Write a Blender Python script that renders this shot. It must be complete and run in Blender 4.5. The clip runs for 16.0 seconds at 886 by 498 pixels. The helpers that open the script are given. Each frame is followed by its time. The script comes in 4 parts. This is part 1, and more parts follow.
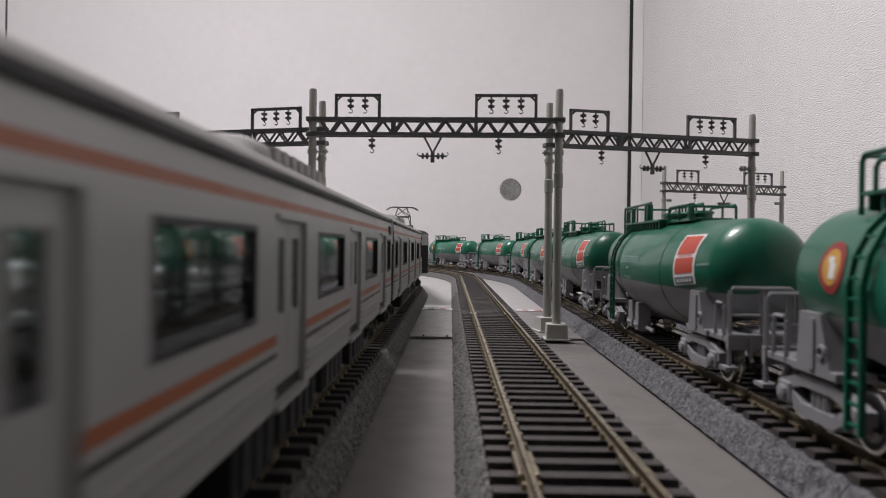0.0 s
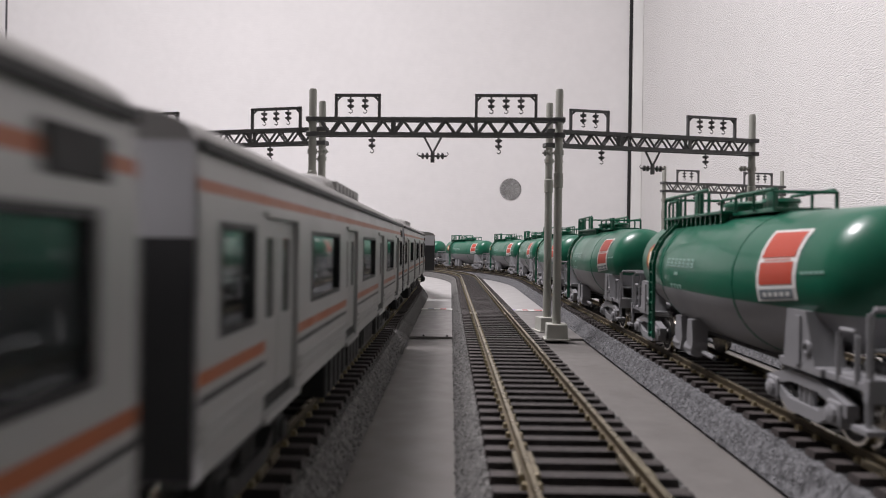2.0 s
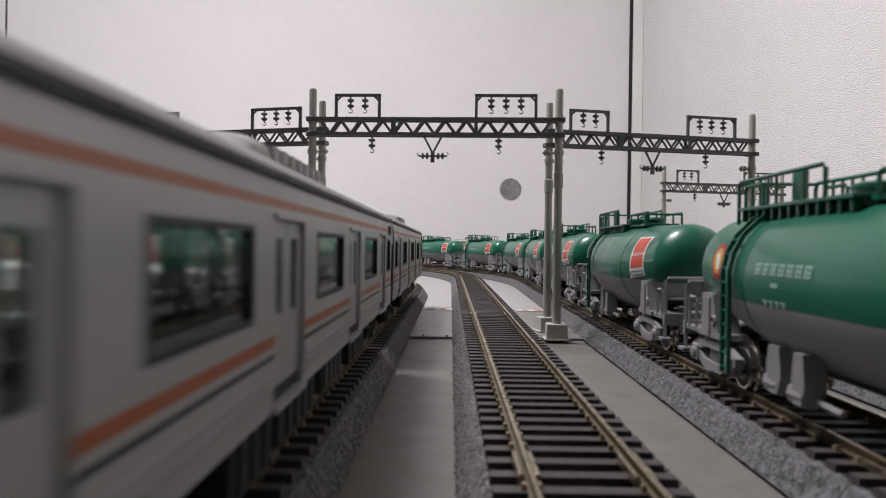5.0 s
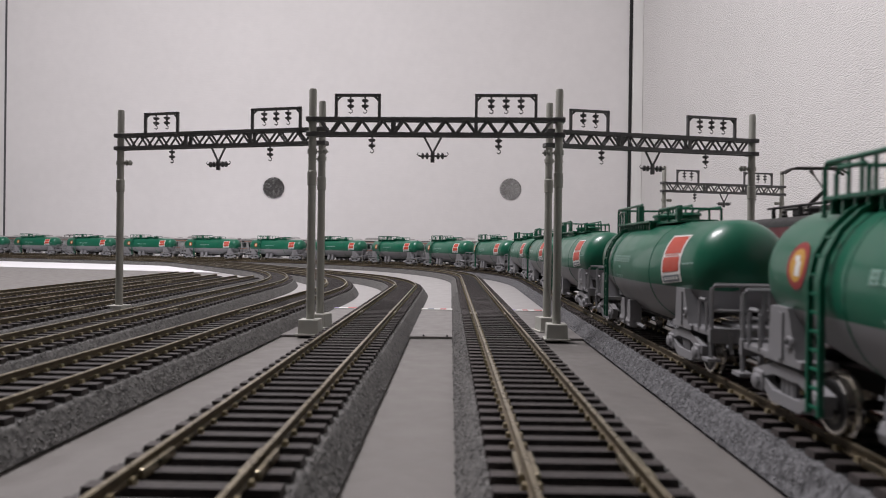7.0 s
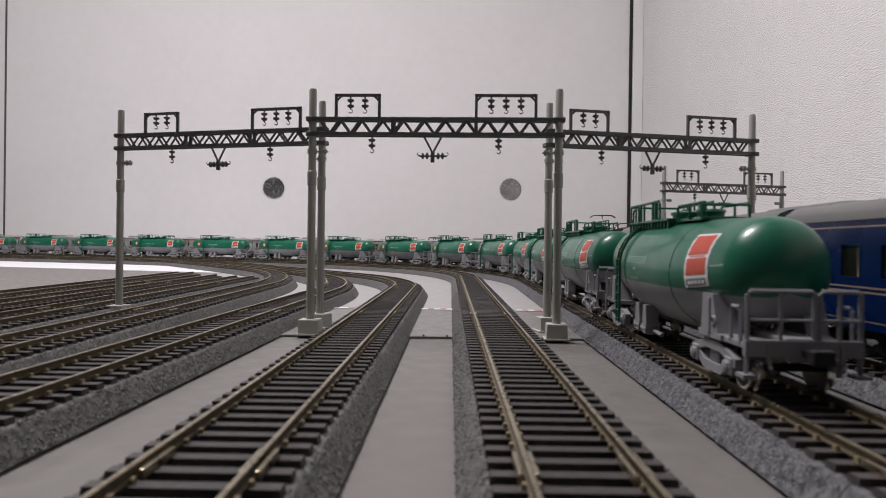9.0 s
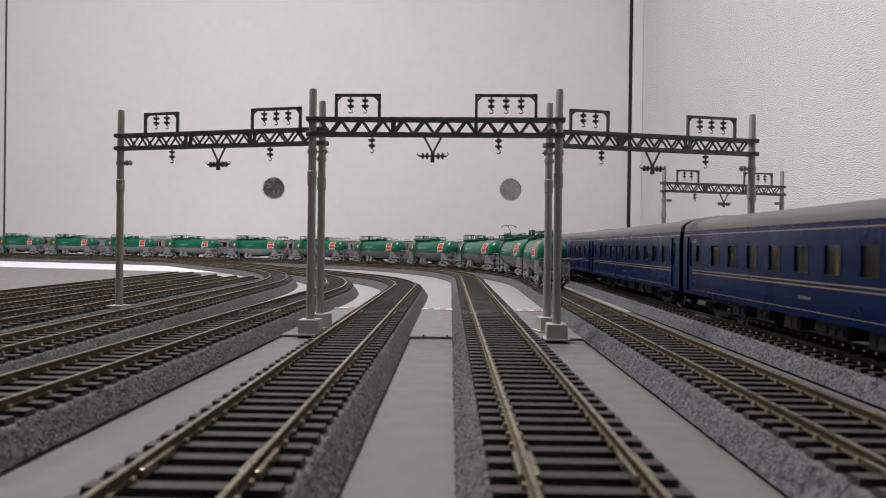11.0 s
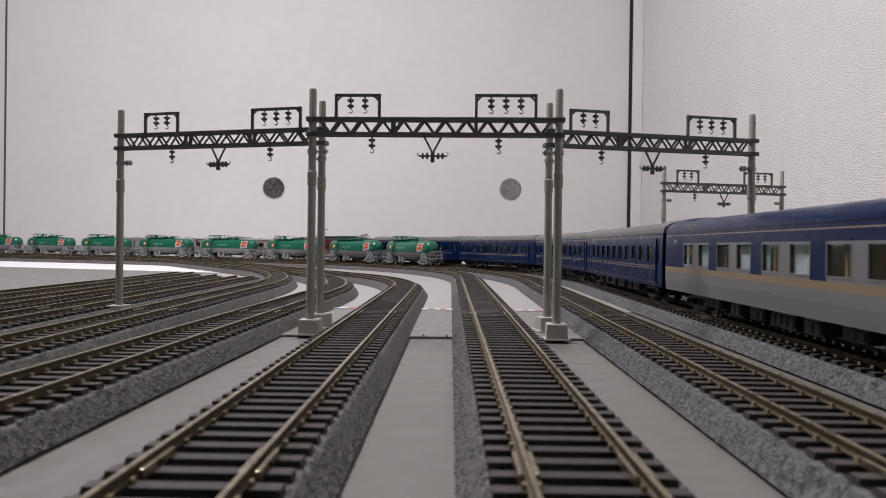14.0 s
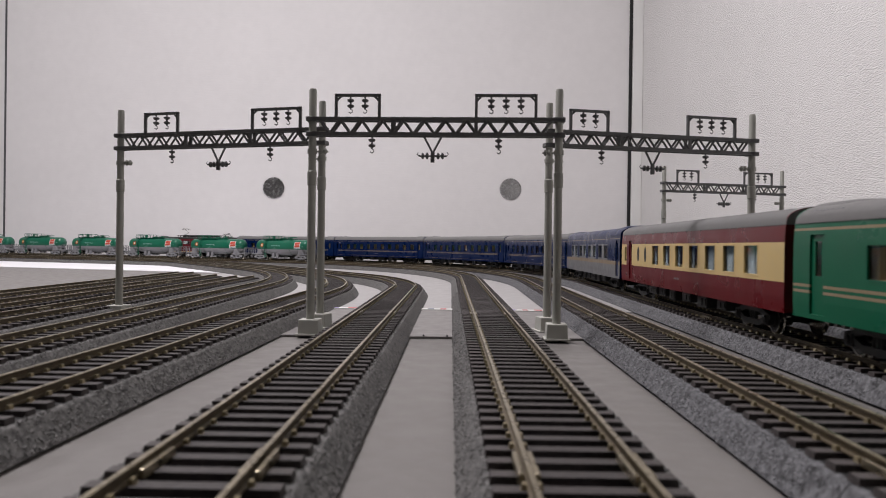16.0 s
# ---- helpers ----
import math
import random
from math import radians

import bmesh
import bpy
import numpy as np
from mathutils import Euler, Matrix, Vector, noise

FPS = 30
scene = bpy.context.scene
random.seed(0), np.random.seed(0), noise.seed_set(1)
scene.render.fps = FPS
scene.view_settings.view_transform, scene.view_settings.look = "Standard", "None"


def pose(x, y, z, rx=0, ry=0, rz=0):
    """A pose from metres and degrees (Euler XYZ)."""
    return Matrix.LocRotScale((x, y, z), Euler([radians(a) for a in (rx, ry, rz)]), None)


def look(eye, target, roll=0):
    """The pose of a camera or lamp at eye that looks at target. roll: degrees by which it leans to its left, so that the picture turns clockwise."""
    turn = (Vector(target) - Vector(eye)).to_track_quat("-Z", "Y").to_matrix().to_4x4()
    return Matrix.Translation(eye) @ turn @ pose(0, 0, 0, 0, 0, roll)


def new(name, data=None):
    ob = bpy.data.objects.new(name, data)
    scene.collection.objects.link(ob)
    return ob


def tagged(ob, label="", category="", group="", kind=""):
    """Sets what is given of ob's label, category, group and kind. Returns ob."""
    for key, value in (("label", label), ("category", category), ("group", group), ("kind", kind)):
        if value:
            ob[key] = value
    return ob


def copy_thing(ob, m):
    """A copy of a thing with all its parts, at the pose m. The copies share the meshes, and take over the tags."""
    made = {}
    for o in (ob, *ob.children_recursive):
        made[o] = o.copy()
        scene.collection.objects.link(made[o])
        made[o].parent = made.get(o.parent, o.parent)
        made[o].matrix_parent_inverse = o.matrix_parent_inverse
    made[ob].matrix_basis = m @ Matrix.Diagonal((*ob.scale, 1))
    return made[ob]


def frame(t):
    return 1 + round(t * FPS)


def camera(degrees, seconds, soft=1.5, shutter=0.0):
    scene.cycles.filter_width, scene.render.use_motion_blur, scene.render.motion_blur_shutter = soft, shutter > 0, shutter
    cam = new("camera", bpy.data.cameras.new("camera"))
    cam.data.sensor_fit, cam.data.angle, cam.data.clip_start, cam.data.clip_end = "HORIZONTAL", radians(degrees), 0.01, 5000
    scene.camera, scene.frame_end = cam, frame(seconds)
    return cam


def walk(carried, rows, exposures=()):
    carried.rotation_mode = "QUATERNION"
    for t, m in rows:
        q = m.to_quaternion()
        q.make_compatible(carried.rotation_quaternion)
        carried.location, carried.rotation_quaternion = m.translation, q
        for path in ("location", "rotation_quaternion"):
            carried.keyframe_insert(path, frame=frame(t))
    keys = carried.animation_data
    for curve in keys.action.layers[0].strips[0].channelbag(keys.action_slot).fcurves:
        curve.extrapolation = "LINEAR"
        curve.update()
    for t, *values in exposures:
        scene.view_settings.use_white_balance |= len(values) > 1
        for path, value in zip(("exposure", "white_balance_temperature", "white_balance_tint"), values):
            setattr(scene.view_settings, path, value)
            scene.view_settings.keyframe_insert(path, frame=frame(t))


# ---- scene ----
MM = 0.001
RAIL_Z = 10.5          # rail head over the table, mm
CLIP = 16.0

# camera: a small camera standing on the table between two tracks
cam = camera(65.1, CLIP, soft=0.6, shutter=0.2)
cam.data.dof.use_dof = True
cam.data.dof.focus_distance = 0.75
cam.data.dof.aperture_fstop = 40
EYE = (0.0, 0.0, 0.0436)
VIEW = look(EYE, (0.0, 1.0, 0.0436 - 0.00419), 0.77)
walk(cam, [(0.0, VIEW), (CLIP, VIEW)], exposures=[(0.0, 0.02), (0.4, 0.3), (4.2, 0.3), (6.3, 0.0), (CLIP, 0.0)])

# ---- light ----
world = bpy.data.worlds.new("room_air")
scene.world = world
world.use_nodes = True
world.node_tree.nodes["Background"].inputs[0].default_value = (0.9, 0.93, 1.0, 1)
world.node_tree.nodes["Background"].inputs[1].default_value = 0.02


def disc_lamp(name, x, y, z, size, power, colour):
    """The glowing disc of a round ceiling lamp, facing down."""
    data = bpy.data.lights.new(name, "AREA")
    data.shape, data.size, data.energy, data.color = "DISK", size, power, colour
    ob = new(name, data)
    ob.matrix_world = pose(x, y, z)
    return ob


disc_lamp("ceiling_lamp_light", -0.62, 0.6, 1.64, 0.6, 38.5, (1.0, 0.945, 0.98))


# ---- materials ----
def material(name, colour, rough=0.6, metal=0.0, vary=0.0, scale=200.0, bump=0.0, bump_scale=600.0, coat=0.0, glass=0.0, spec=0.5):
    m = bpy.data.materials.new(name)
    m.use_nodes = True
    nt = m.node_tree
    b = nt.nodes["Principled BSDF"]
    b.inputs["Roughness"].default_value = rough
    b.inputs["Metallic"].default_value = metal
    b.inputs["Coat Weight"].default_value = coat
    b.inputs["Specular IOR Level"].default_value = spec
    b.inputs["Transmission Weight"].default_value = glass
    b.inputs["Base Color"].default_value = (*colour, 1)
    co = nt.nodes.new("ShaderNodeTexCoord")
    if vary:
        n1 = nt.nodes.new("ShaderNodeTexNoise")
        n1.inputs["Scale"].default_value = scale
        n1.inputs["Detail"].default_value = 6
        n2 = nt.nodes.new("ShaderNodeTexNoise")
        n2.inputs["Scale"].default_value = scale * 0.13
        n2.inputs["Detail"].default_value = 3
        for n in (n1, n2):
            nt.links.new(co.outputs["Object"], n.inputs["Vector"])
        add = nt.nodes.new("ShaderNodeMath")
        nt.links.new(n1.outputs["Fac"], add.inputs[0])
        nt.links.new(n2.outputs["Fac"], add.inputs[1])
        half = nt.nodes.new("ShaderNodeMapRange")
        half.inputs[1].default_value, half.inputs[2].default_value = 0.65, 1.35
        half.inputs[3].default_value, half.inputs[4].default_value = 1 - vary, 1 + vary
        nt.links.new(add.outputs[0], half.inputs[0])
        mul = nt.nodes.new("ShaderNodeVectorMath")
        mul.operation = "SCALE"
        mul.inputs[0].default_value = colour
        nt.links.new(half.outputs[0], mul.inputs["Scale"])
        nt.links.new(mul.outputs[0], b.inputs["Base Color"])
        rr = nt.nodes.new("ShaderNodeMapRange")
        rr.inputs[1].default_value, rr.inputs[2].default_value = 0.3, 0.7
        rr.inputs[3].default_value, rr.inputs[4].default_value = max(0.02, rough - 0.08), min(1, rough + 0.08)
        nt.links.new(n1.outputs["Fac"], rr.inputs[0])
        nt.links.new(rr.outputs[0], b.inputs["Roughness"])
    if bump:
        n3 = nt.nodes.new("ShaderNodeTexNoise")
        n3.inputs["Scale"].default_value = bump_scale
        n3.inputs["Detail"].default_value = 4
        nt.links.new(co.outputs["Object"], n3.inputs["Vector"])
        bp = nt.nodes.new("ShaderNodeBump")
        bp.inputs["Strength"].default_value = bump
        bp.inputs["Distance"].default_value = 0.0006
        nt.links.new(n3.outputs["Fac"], bp.inputs["Height"])
        nt.links.new(bp.outputs[0], b.inputs["Normal"])
    return m


def ballast_material(name, low, high):
    m = material(name, low, 0.9, bump=0.45, bump_scale=900)
    nt = m.node_tree
    b = nt.nodes["Principled BSDF"]
    co = nt.nodes.new("ShaderNodeTexCoord")
    v = nt.nodes.new("ShaderNodeTexVoronoi")
    v.inputs["Scale"].default_value = 1300
    n = nt.nodes.new("ShaderNodeTexNoise")
    n.inputs["Scale"].default_value = 420
    n.inputs["Detail"].default_value = 4
    mixf = nt.nodes.new("ShaderNodeMath")
    mixf.operation = "MULTIPLY_ADD"
    mixf.inputs[1].default_value = 0.5
    bw = nt.nodes.new("ShaderNodeRGBToBW")
    for q in (v, n):
        nt.links.new(co.outputs["Object"], q.inputs["Vector"])
    nt.links.new(v.outputs["Color"], bw.inputs[0])
    nt.links.new(bw.outputs[0], mixf.inputs[0])
    nt.links.new(n.outputs["Fac"], mixf.inputs[2])
    ramp = nt.nodes.new("ShaderNodeValToRGB")
    ramp.color_ramp.elements[0].position, ramp.color_ramp.elements[0].color = 0.45, (*low, 1)
    ramp.color_ramp.elements[1].position, ramp.color_ramp.elements[1].color = 1.0, (*high, 1)
    nt.links.new(mixf.outputs[0], ramp.inputs[0])
    nt.links.new(ramp.outputs[0], b.inputs["Base Color"])
    return m


def grain_material(name, low, high):
    """Loose-looking moulded stones, each in its own tone."""
    m = material(name, low, 0.9)
    nt = m.node_tree
    geo = nt.nodes.new("ShaderNodeNewGeometry")
    ramp = nt.nodes.new("ShaderNodeValToRGB")
    ramp.color_ramp.elements[0].color = (*low, 1)
    ramp.color_ramp.elements[1].color = (*high, 1)
    nt.links.new(geo.outputs["Random Per Island"], ramp.inputs[0])
    nt.links.new(ramp.outputs[0], nt.nodes["Principled BSDF"].inputs["Base Color"])
    return m


def wallpaper_material(name, colour, stripe, depth):
    """Embossed wallpaper: short ribs that run level, and a fine grain."""
    m = material(name, colour, 0.75, vary=0.03, scale=40)
    nt = m.node_tree
    b = nt.nodes["Principled BSDF"]
    co = nt.nodes.new("ShaderNodeTexCoord")
    mp = nt.nodes.new("ShaderNodeMapping")
    mp.inputs["Scale"].default_value = stripe
    nt.links.new(co.outputs["Object"], mp.inputs["Vector"])
    n = nt.nodes.new("ShaderNodeTexNoise")
    n.inputs["Scale"].default_value = 1.0
    n.inputs["Detail"].default_value = 2
    nt.links.new(mp.outputs[0], n.inputs["Vector"])
    bp = nt.nodes.new("ShaderNodeBump")
    bp.inputs["Strength"].default_value = depth
    bp.inputs["Distance"].default_value = 0.0022
    nt.links.new(n.outputs["Fac"], bp.inputs["Height"])
    nt.links.new(bp.outputs[0], b.inputs["Normal"])
    return m


M_BALLAST = ballast_material("grey_ballast", (0.04, 0.039, 0.038), (0.16, 0.156, 0.15))
M_BALLAST_PALE = ballast_material("pale_blue_grey_ballast", (0.023, 0.023, 0.0245), (0.158, 0.159, 0.167))
M_GRAIN = grain_material("grey_stones", (0.09, 0.088, 0.085), (0.20, 0.195, 0.188))
M_GRAIN_PALE = grain_material("pale_blue_grey_stones", (0.085, 0.085, 0.09), (0.25, 0.252, 0.262))
M_TIE = material("dark_brown_tie_plastic", (0.036, 0.030, 0.029), 0.6, vary=0.6, scale=380, bump=0.5)
# near black: the deep shade in the gaps between ties, as colour
M_TIESHADE = material("black_tie_gap_shade", (0.008, 0.0075, 0.0075), 0.75, vary=0.3, scale=500)
M_RAIL = material("nickel_silver_rail", (0.40, 0.35, 0.25), 0.3, 0.95, vary=0.15, scale=300)
M_RAILSIDE = material("browned_rail_side", (0.105, 0.083, 0.052), 0.5, 0.4, vary=0.2, scale=300)
M_CLIP = material("worn_fastening", (0.42, 0.36, 0.23), 0.35, 0.8, vary=0.2, scale=500)
M_TABLE = material("grey_tabletop_laminate", (0.168, 0.158, 0.150), 0.45, vary=0.04, scale=120)
M_PLATE = material("light_grey_plate", (0.195, 0.184, 0.178), 0.4, vary=0.03, scale=150)
M_LIGHT = material("pale_grey_board", (0.36, 0.35, 0.345), 0.45, vary=0.03, scale=100)
M_WHITE = material("white_board", (0.85, 0.85, 0.87), 0.4, vary=0.02)
M_DOOR = wallpaper_material("white_door_paper", (0.78, 0.765, 0.76), (40, 40, 220), 0.10)
M_WALL = wallpaper_material("white_ribbed_wallpaper", (0.80, 0.79, 0.775), (190, 120, 520), 0.9)
M_CEIL = material("white_ceiling", (0.82, 0.82, 0.80), 0.8, vary=0.02, scale=30)
M_BLACK = material("black_trim", (0.012, 0.012, 0.012), 0.4, vary=0.2)
M_FLOOR = material("floor_boards", (0.32, 0.22, 0.14), 0.5, vary=0.2, scale=30)
M_PULL = material("dark_grey_pull", (0.085, 0.085, 0.09), 0.75, 0.0, vary=0.02, scale=20)
M_STEEL = material("bright_steel", (0.6, 0.6, 0.6), 0.25, 1.0, vary=0.1)
M_POLE = material("light_grey_pole_plastic", (0.38, 0.38, 0.34), 0.5, vary=0.06, scale=150)
M_TRUSS = material("dark_grey_truss_plastic", (0.13, 0.13, 0.13), 0.5, vary=0.1, scale=200)
M_BASE = material("pale_grey_base_plastic", (0.46, 0.46, 0.42), 0.5, vary=0.05, scale=150)


# ---- mesh tools (millimetres in, metres out) ----
def part(name, bm, mat, parent=None, label="", smooth=False):
    me = bpy.data.meshes.new(name)
    bmesh.ops.recalc_face_normals(bm, faces=bm.faces[:])
    bmesh.ops.scale(bm, vec=(MM, MM, MM), verts=bm.verts[:])
    bm.to_mesh(me)
    bm.free()
    for mm in (mat if isinstance(mat, (list, tuple)) else [mat]):
        me.materials.append(mm)
    if smooth:
        for p in me.polygons:
            p.use_smooth = True
        me.set_sharp_from_angle(angle=radians(38))
    ob = new(name, me)
    ob.parent = parent
    if label:
        tagged(ob, label)
    return ob


def empty(name):
    ob = new(name)
    ob.empty_display_size = 0.01
    return ob


def add_box(bm, x0, x1, y0, y1, z0, z1, bevel=0.0, mat=0, taper=0.0):
    v = []
    for z, t in ((z0, 0.0), (z1, taper)):
        for x, y in ((x0 + t, y0 + t), (x1 - t, y0 + t), (x1 - t, y1 - t), (x0 + t, y1 - t)):
            v.append(bm.verts.new((x, y, z)))
    fs = []
    for q in ((0, 3, 2, 1), (4, 5, 6, 7), (0, 1, 5, 4), (1, 2, 6, 5), (2, 3, 7, 6), (3, 0, 4, 7)):
        f = bm.faces.new([v[i] for i in q])
        f.material_index = mat
        fs.append(f)
    if bevel:
        es = list({e for f in fs for e in f.edges})
        bmesh.ops.bevel(bm, geom=es, offset=bevel, segments=2, affect="EDGES", profile=0.5)
    return fs


def add_tube(bm, points, r, n=8, mat=0, caps=True, radii=None):
    """A round bar along points."""
    pts = [Vector(p) for p in points]
    rings = []
    for i, p in enumerate(pts):
        d = (pts[min(i + 1, len(pts) - 1)] - pts[max(i - 1, 0)]).normalized()
        a = d.orthogonal() if abs(d.z) > 0.95 else d.cross(Vector((0, 0, 1)))
        a.normalize()
        b = d.cross(a)
        rr = radii[i] if radii else r
        rings.append([bm.verts.new(p + (a * math.cos(k * math.tau / n) + b * math.sin(k * math.tau / n)) * rr) for k in range(n)])
    for r0, r1 in zip(rings, rings[1:]):
        if rings:
            for k in range(n):
                f = bm.faces.new((r0[k], r0[(k + 1) % n], r1[(k + 1) % n], r1[k]))
                f.material_index = mat
    if caps:
        for ring in (rings[0], rings[-1]):
            f = bm.faces.new(ring)
            f.material_index = mat
    return rings


def add_lathe(bm, profile, origin, axis="x", n=16, mat=0):
    """Rings of (position, radius) along an axis."""
    o = Vector(origin)
    rings = []
    for s, r in profile:
        ring = []
        for k in range(n):
            a = k * math.tau / n
            c, d = math.cos(a) * r, math.sin(a) * r
            v = {"x": (s, c, d), "y": (c, s, d), "z": (c, d, s)}[axis]
            ring.append(bm.verts.new(o + Vector(v)))
        rings.append(ring)
    for r0, r1 in zip(rings, rings[1:]):
        for k in range(n):
            f = bm.faces.new((r0[k], r0[(k + 1) % n], r1[(k + 1) % n], r1[k]))
            f.material_index = mat
    for ring in (rings[0], rings[-1]):
        f = bm.faces.new(ring)
        f.material_index = mat
    return rings


def add_loft(bm, sections, mat=0, closed=True, caps=True):
    """Skin between sections, lists of points of equal length."""
    rings = [[bm.verts.new(p) for p in s] for s in sections]
    n = len(rings[0])
    for r0, r1 in zip(rings, rings[1:]):
        for k in range(n if closed else n - 1):
            f = bm.faces.new((r0[k], r0[(k + 1) % n], r1[(k + 1) % n], r1[k]))
            f.material_index = mat
    if caps and closed:
        for ring in (rings[0], rings[-1]):
            f = bm.faces.new(ring)
            f.material_index = mat
    return rings


# ---- the lines of the tracks (mm) ----
class Line:
    """A track's centre line: a start, a heading and pieces (length, radius); radius 0 is straight, positive turns left."""

    def __init__(self, x, y, heading, pieces):
        self.pieces = []
        p, h, s = Vector((x, y)), radians(heading), 0.0
        for length, radius in pieces:
            self.pieces.append((s, length, radius, p.copy(), h))
            p, h = self._step(p, h, length, radius)
            s += length
        self.length = s

    @staticmethod
    def _step(p, h, d, radius):
        if radius == 0:
            return p + Vector((math.cos(h), math.sin(h))) * d, h
        h2 = h + d / radius
        return p + Vector((math.sin(h2) - math.sin(h), math.cos(h) - math.cos(h2))) * radius, h2

    def at(self, s):
        """Place and heading (radians) at s mm along."""
        for s0, length, radius, p, h in self.pieces:
            if s <= s0 + length or (s0, length, radius, p, h) == self.pieces[-1]:
                return self._step(p, h, s - s0, radius)
        return None


def turn(radius, degrees):
    return (abs(radians(degrees) * radius), radius)


BACK = 4300.0          # track behind the camera, mm


def run(x_at_0, y_curve, radius, far_turn, heading, rest=()):
    """A line that passes x_at_0 beside the camera, turns left at y_curve and goes on."""
    h = radians(heading)
    x0 = x_at_0 - math.cos(h) / math.sin(h) * BACK
    return Line(x0, -BACK, heading, [((y_curve + BACK) / math.sin(h), 0), turn(radius, far_turn), *rest])


LINES = {
    "outer": run(197.6, 713.5, 913, 71.8, 88.6, [(900, 0), turn(913, 107), (4500, 0)]),
    "express": run(135.1, 713.5, 853, 71.8, 88.4, [(900, 0), turn(853, 107), (4500, 0)]),
    "freight": run(77.0, 713.5, 793.6, 71.8, 88.5, [(900, 0), turn(793, 107), (4500, 0)]),
    "middle": run(21.05, 770, 618, 71.4, 89.39, [(1000, 0), turn(716, 107), (1500, 0)]),
    "commuter": run(-38.5, 573, 420, 33.7, 89.32, [(420, 0), turn(832, 37.6), (900, 0), turn(647, 107), (4500, 0)]),
    "siding_a": run(-104.6, 516.5, 597.7, 34, 88.26, [(330, 0), turn(500, 38.5), (900, 0)]),
    "siding_b": run(-140.5, 572.4, 755.4, 33.7, 91.2, [(341, 0), turn(498, 36.1), (900, 0)]),
    "stub_a": run(-186, 725, 0, 0, 91.6),
    "stub_b": run(-228, 745, 0, 0, 91.8),
    "stub_c": run(-268, 800, 0, 0, 92.0),
}

# ---- the room ----
ROOM = dict(x0=-4.2, x1=0.60, y0=-4.8, y1=2.12, z0=-0.70, z1=1.75)


def slab(name, x0, x1, y0, y1, z0, z1, mat, label, category):
    bm = bmesh.new()
    add_box(bm, x0 / MM, x1 / MM, y0 / MM, y1 / MM, z0 / MM, z1 / MM)
    ob = part(name, bm, mat)
    return tagged(ob, label, category, kind="structure")


R_ = ROOM
slab("floor", R_["x0"], R_["x1"], R_["y0"], R_["y1"] + 0.1, R_["z0"] - 0.1, R_["z0"], M_FLOOR, "brown wooden floor under the layout table", "floor")
slab("ceiling", R_["x0"], R_["x1"], R_["y0"], R_["y1"] + 0.1, R_["z1"], R_["z1"] + 0.1, M_CEIL, "plain white ceiling over the room", "ceiling")
slab("wall_east", R_["x1"], R_["x1"] + 0.1, R_["y0"], R_["y1"] + 0.1, R_["z0"], R_["z1"], M_WALL, "white wall with embossed ribbed wallpaper", "wall")
slab("wall_west", R_["x0"] - 0.1, R_["x0"], R_["y0"], R_["y1"] + 0.1, R_["z0"], R_["z1"], M_WALL, "white wall with embossed ribbed wallpaper", "wall")
slab("wall_south", R_["x0"] - 0.1, R_["x1"] + 0.1, R_["y0"] - 0.1, R_["y0"], R_["z0"], R_["z1"], M_WALL, "white wall with embossed ribbed wallpaper", "wall")
slab("wall_north", R_["x0"] - 0.1, R_["x1"] + 0.1, R_["y1"] + 0.1, R_["y1"] + 0.2, R_["z0"], R_["z1"], M_WALL, "white wall behind the sliding doors", "wall")

TABLE = slab("tabletop", -3.9, 0.54, -4.6, 2.08, -0.03, 0.0, M_TABLE, "smooth light grey tabletop carrying the railway", "table")


# ---- tracks ----
TIE_PITCH = 6.9
GAUGE = 16.5
BED_TOP = 6.95
BED_W, TOE_W = 15.6, 19.6
# curved pieces from here on have close-set ties on a dark web, mm ahead of the camera
CLOSE_FROM = {"freight": 590, "express": 590, "outer": 590, "middle": 350, "commuter": 590, "siding_a": 590, "siding_b": 590}


def strip(bm, line, s0, s1, section, step, mat=0, z=0.0):
    """Sweeps a closed section (offset to the right, height) along a line."""
    cuts, s = [], s0
    while s < s1 - 0.01:
        cuts.append(s)
        s += step(s)
    cuts.append(s1)
    rows = []
    for c in cuts:
        p, h = line.at(c)
        rx, ry = math.sin(h), -math.cos(h)
        rows.append([(p.x + rx * o, p.y + ry * o, zz + z) for o, zz in section])
    add_loft(bm, rows, mat)


def bend_step(line):
    def step(s):
        p, _ = line.at(s)
        for s0, length, radius, *_ in line.pieces:
            if s0 <= s < s0 + length:
                return 12.0 if radius else max(12.0, min(400.0, s0 + length - s))
        return 50.0
    return step


def tie_template():
    """One tie with the four fastenings of its two rails; copies share this mesh."""
    bm = bmesh.new()
    add_box(bm, -1.7, 1.7, -14.6, 14.6, BED_TOP - 0.4, RAIL_Z - 2.25, taper=0.2)
    for side in (-1, 1):
        for o in (-1.15, 1.15):
            c = side * (GAUGE / 2 + 0.45) + o
            add_box(bm, -0.75, 0.75, c - 0.5, c + 0.5, RAIL_Z - 2.3, RAIL_Z - 1.35, taper=0.18, mat=1)
    me = bpy.data.meshes.new("tie")
    bmesh.ops.scale(bm, vec=(MM, MM, MM), verts=bm.verts[:])
    bm.to_mesh(me)
    bm.free()
    me.materials.append(M_TIE)
    me.materials.append(M_CLIP)
    return me


TIE_MESH = tie_template()


def ties_single(top, line, s0, s1):
    s = s0
    while s < s1:
        p, h = line.at(s)
        ob = new("tie", TIE_MESH)
        ob.parent = top
        ob.matrix_basis = pose(p.x * MM, p.y * MM, 0, 0, 0, math.degrees(h))
        s += TIE_PITCH
    return s


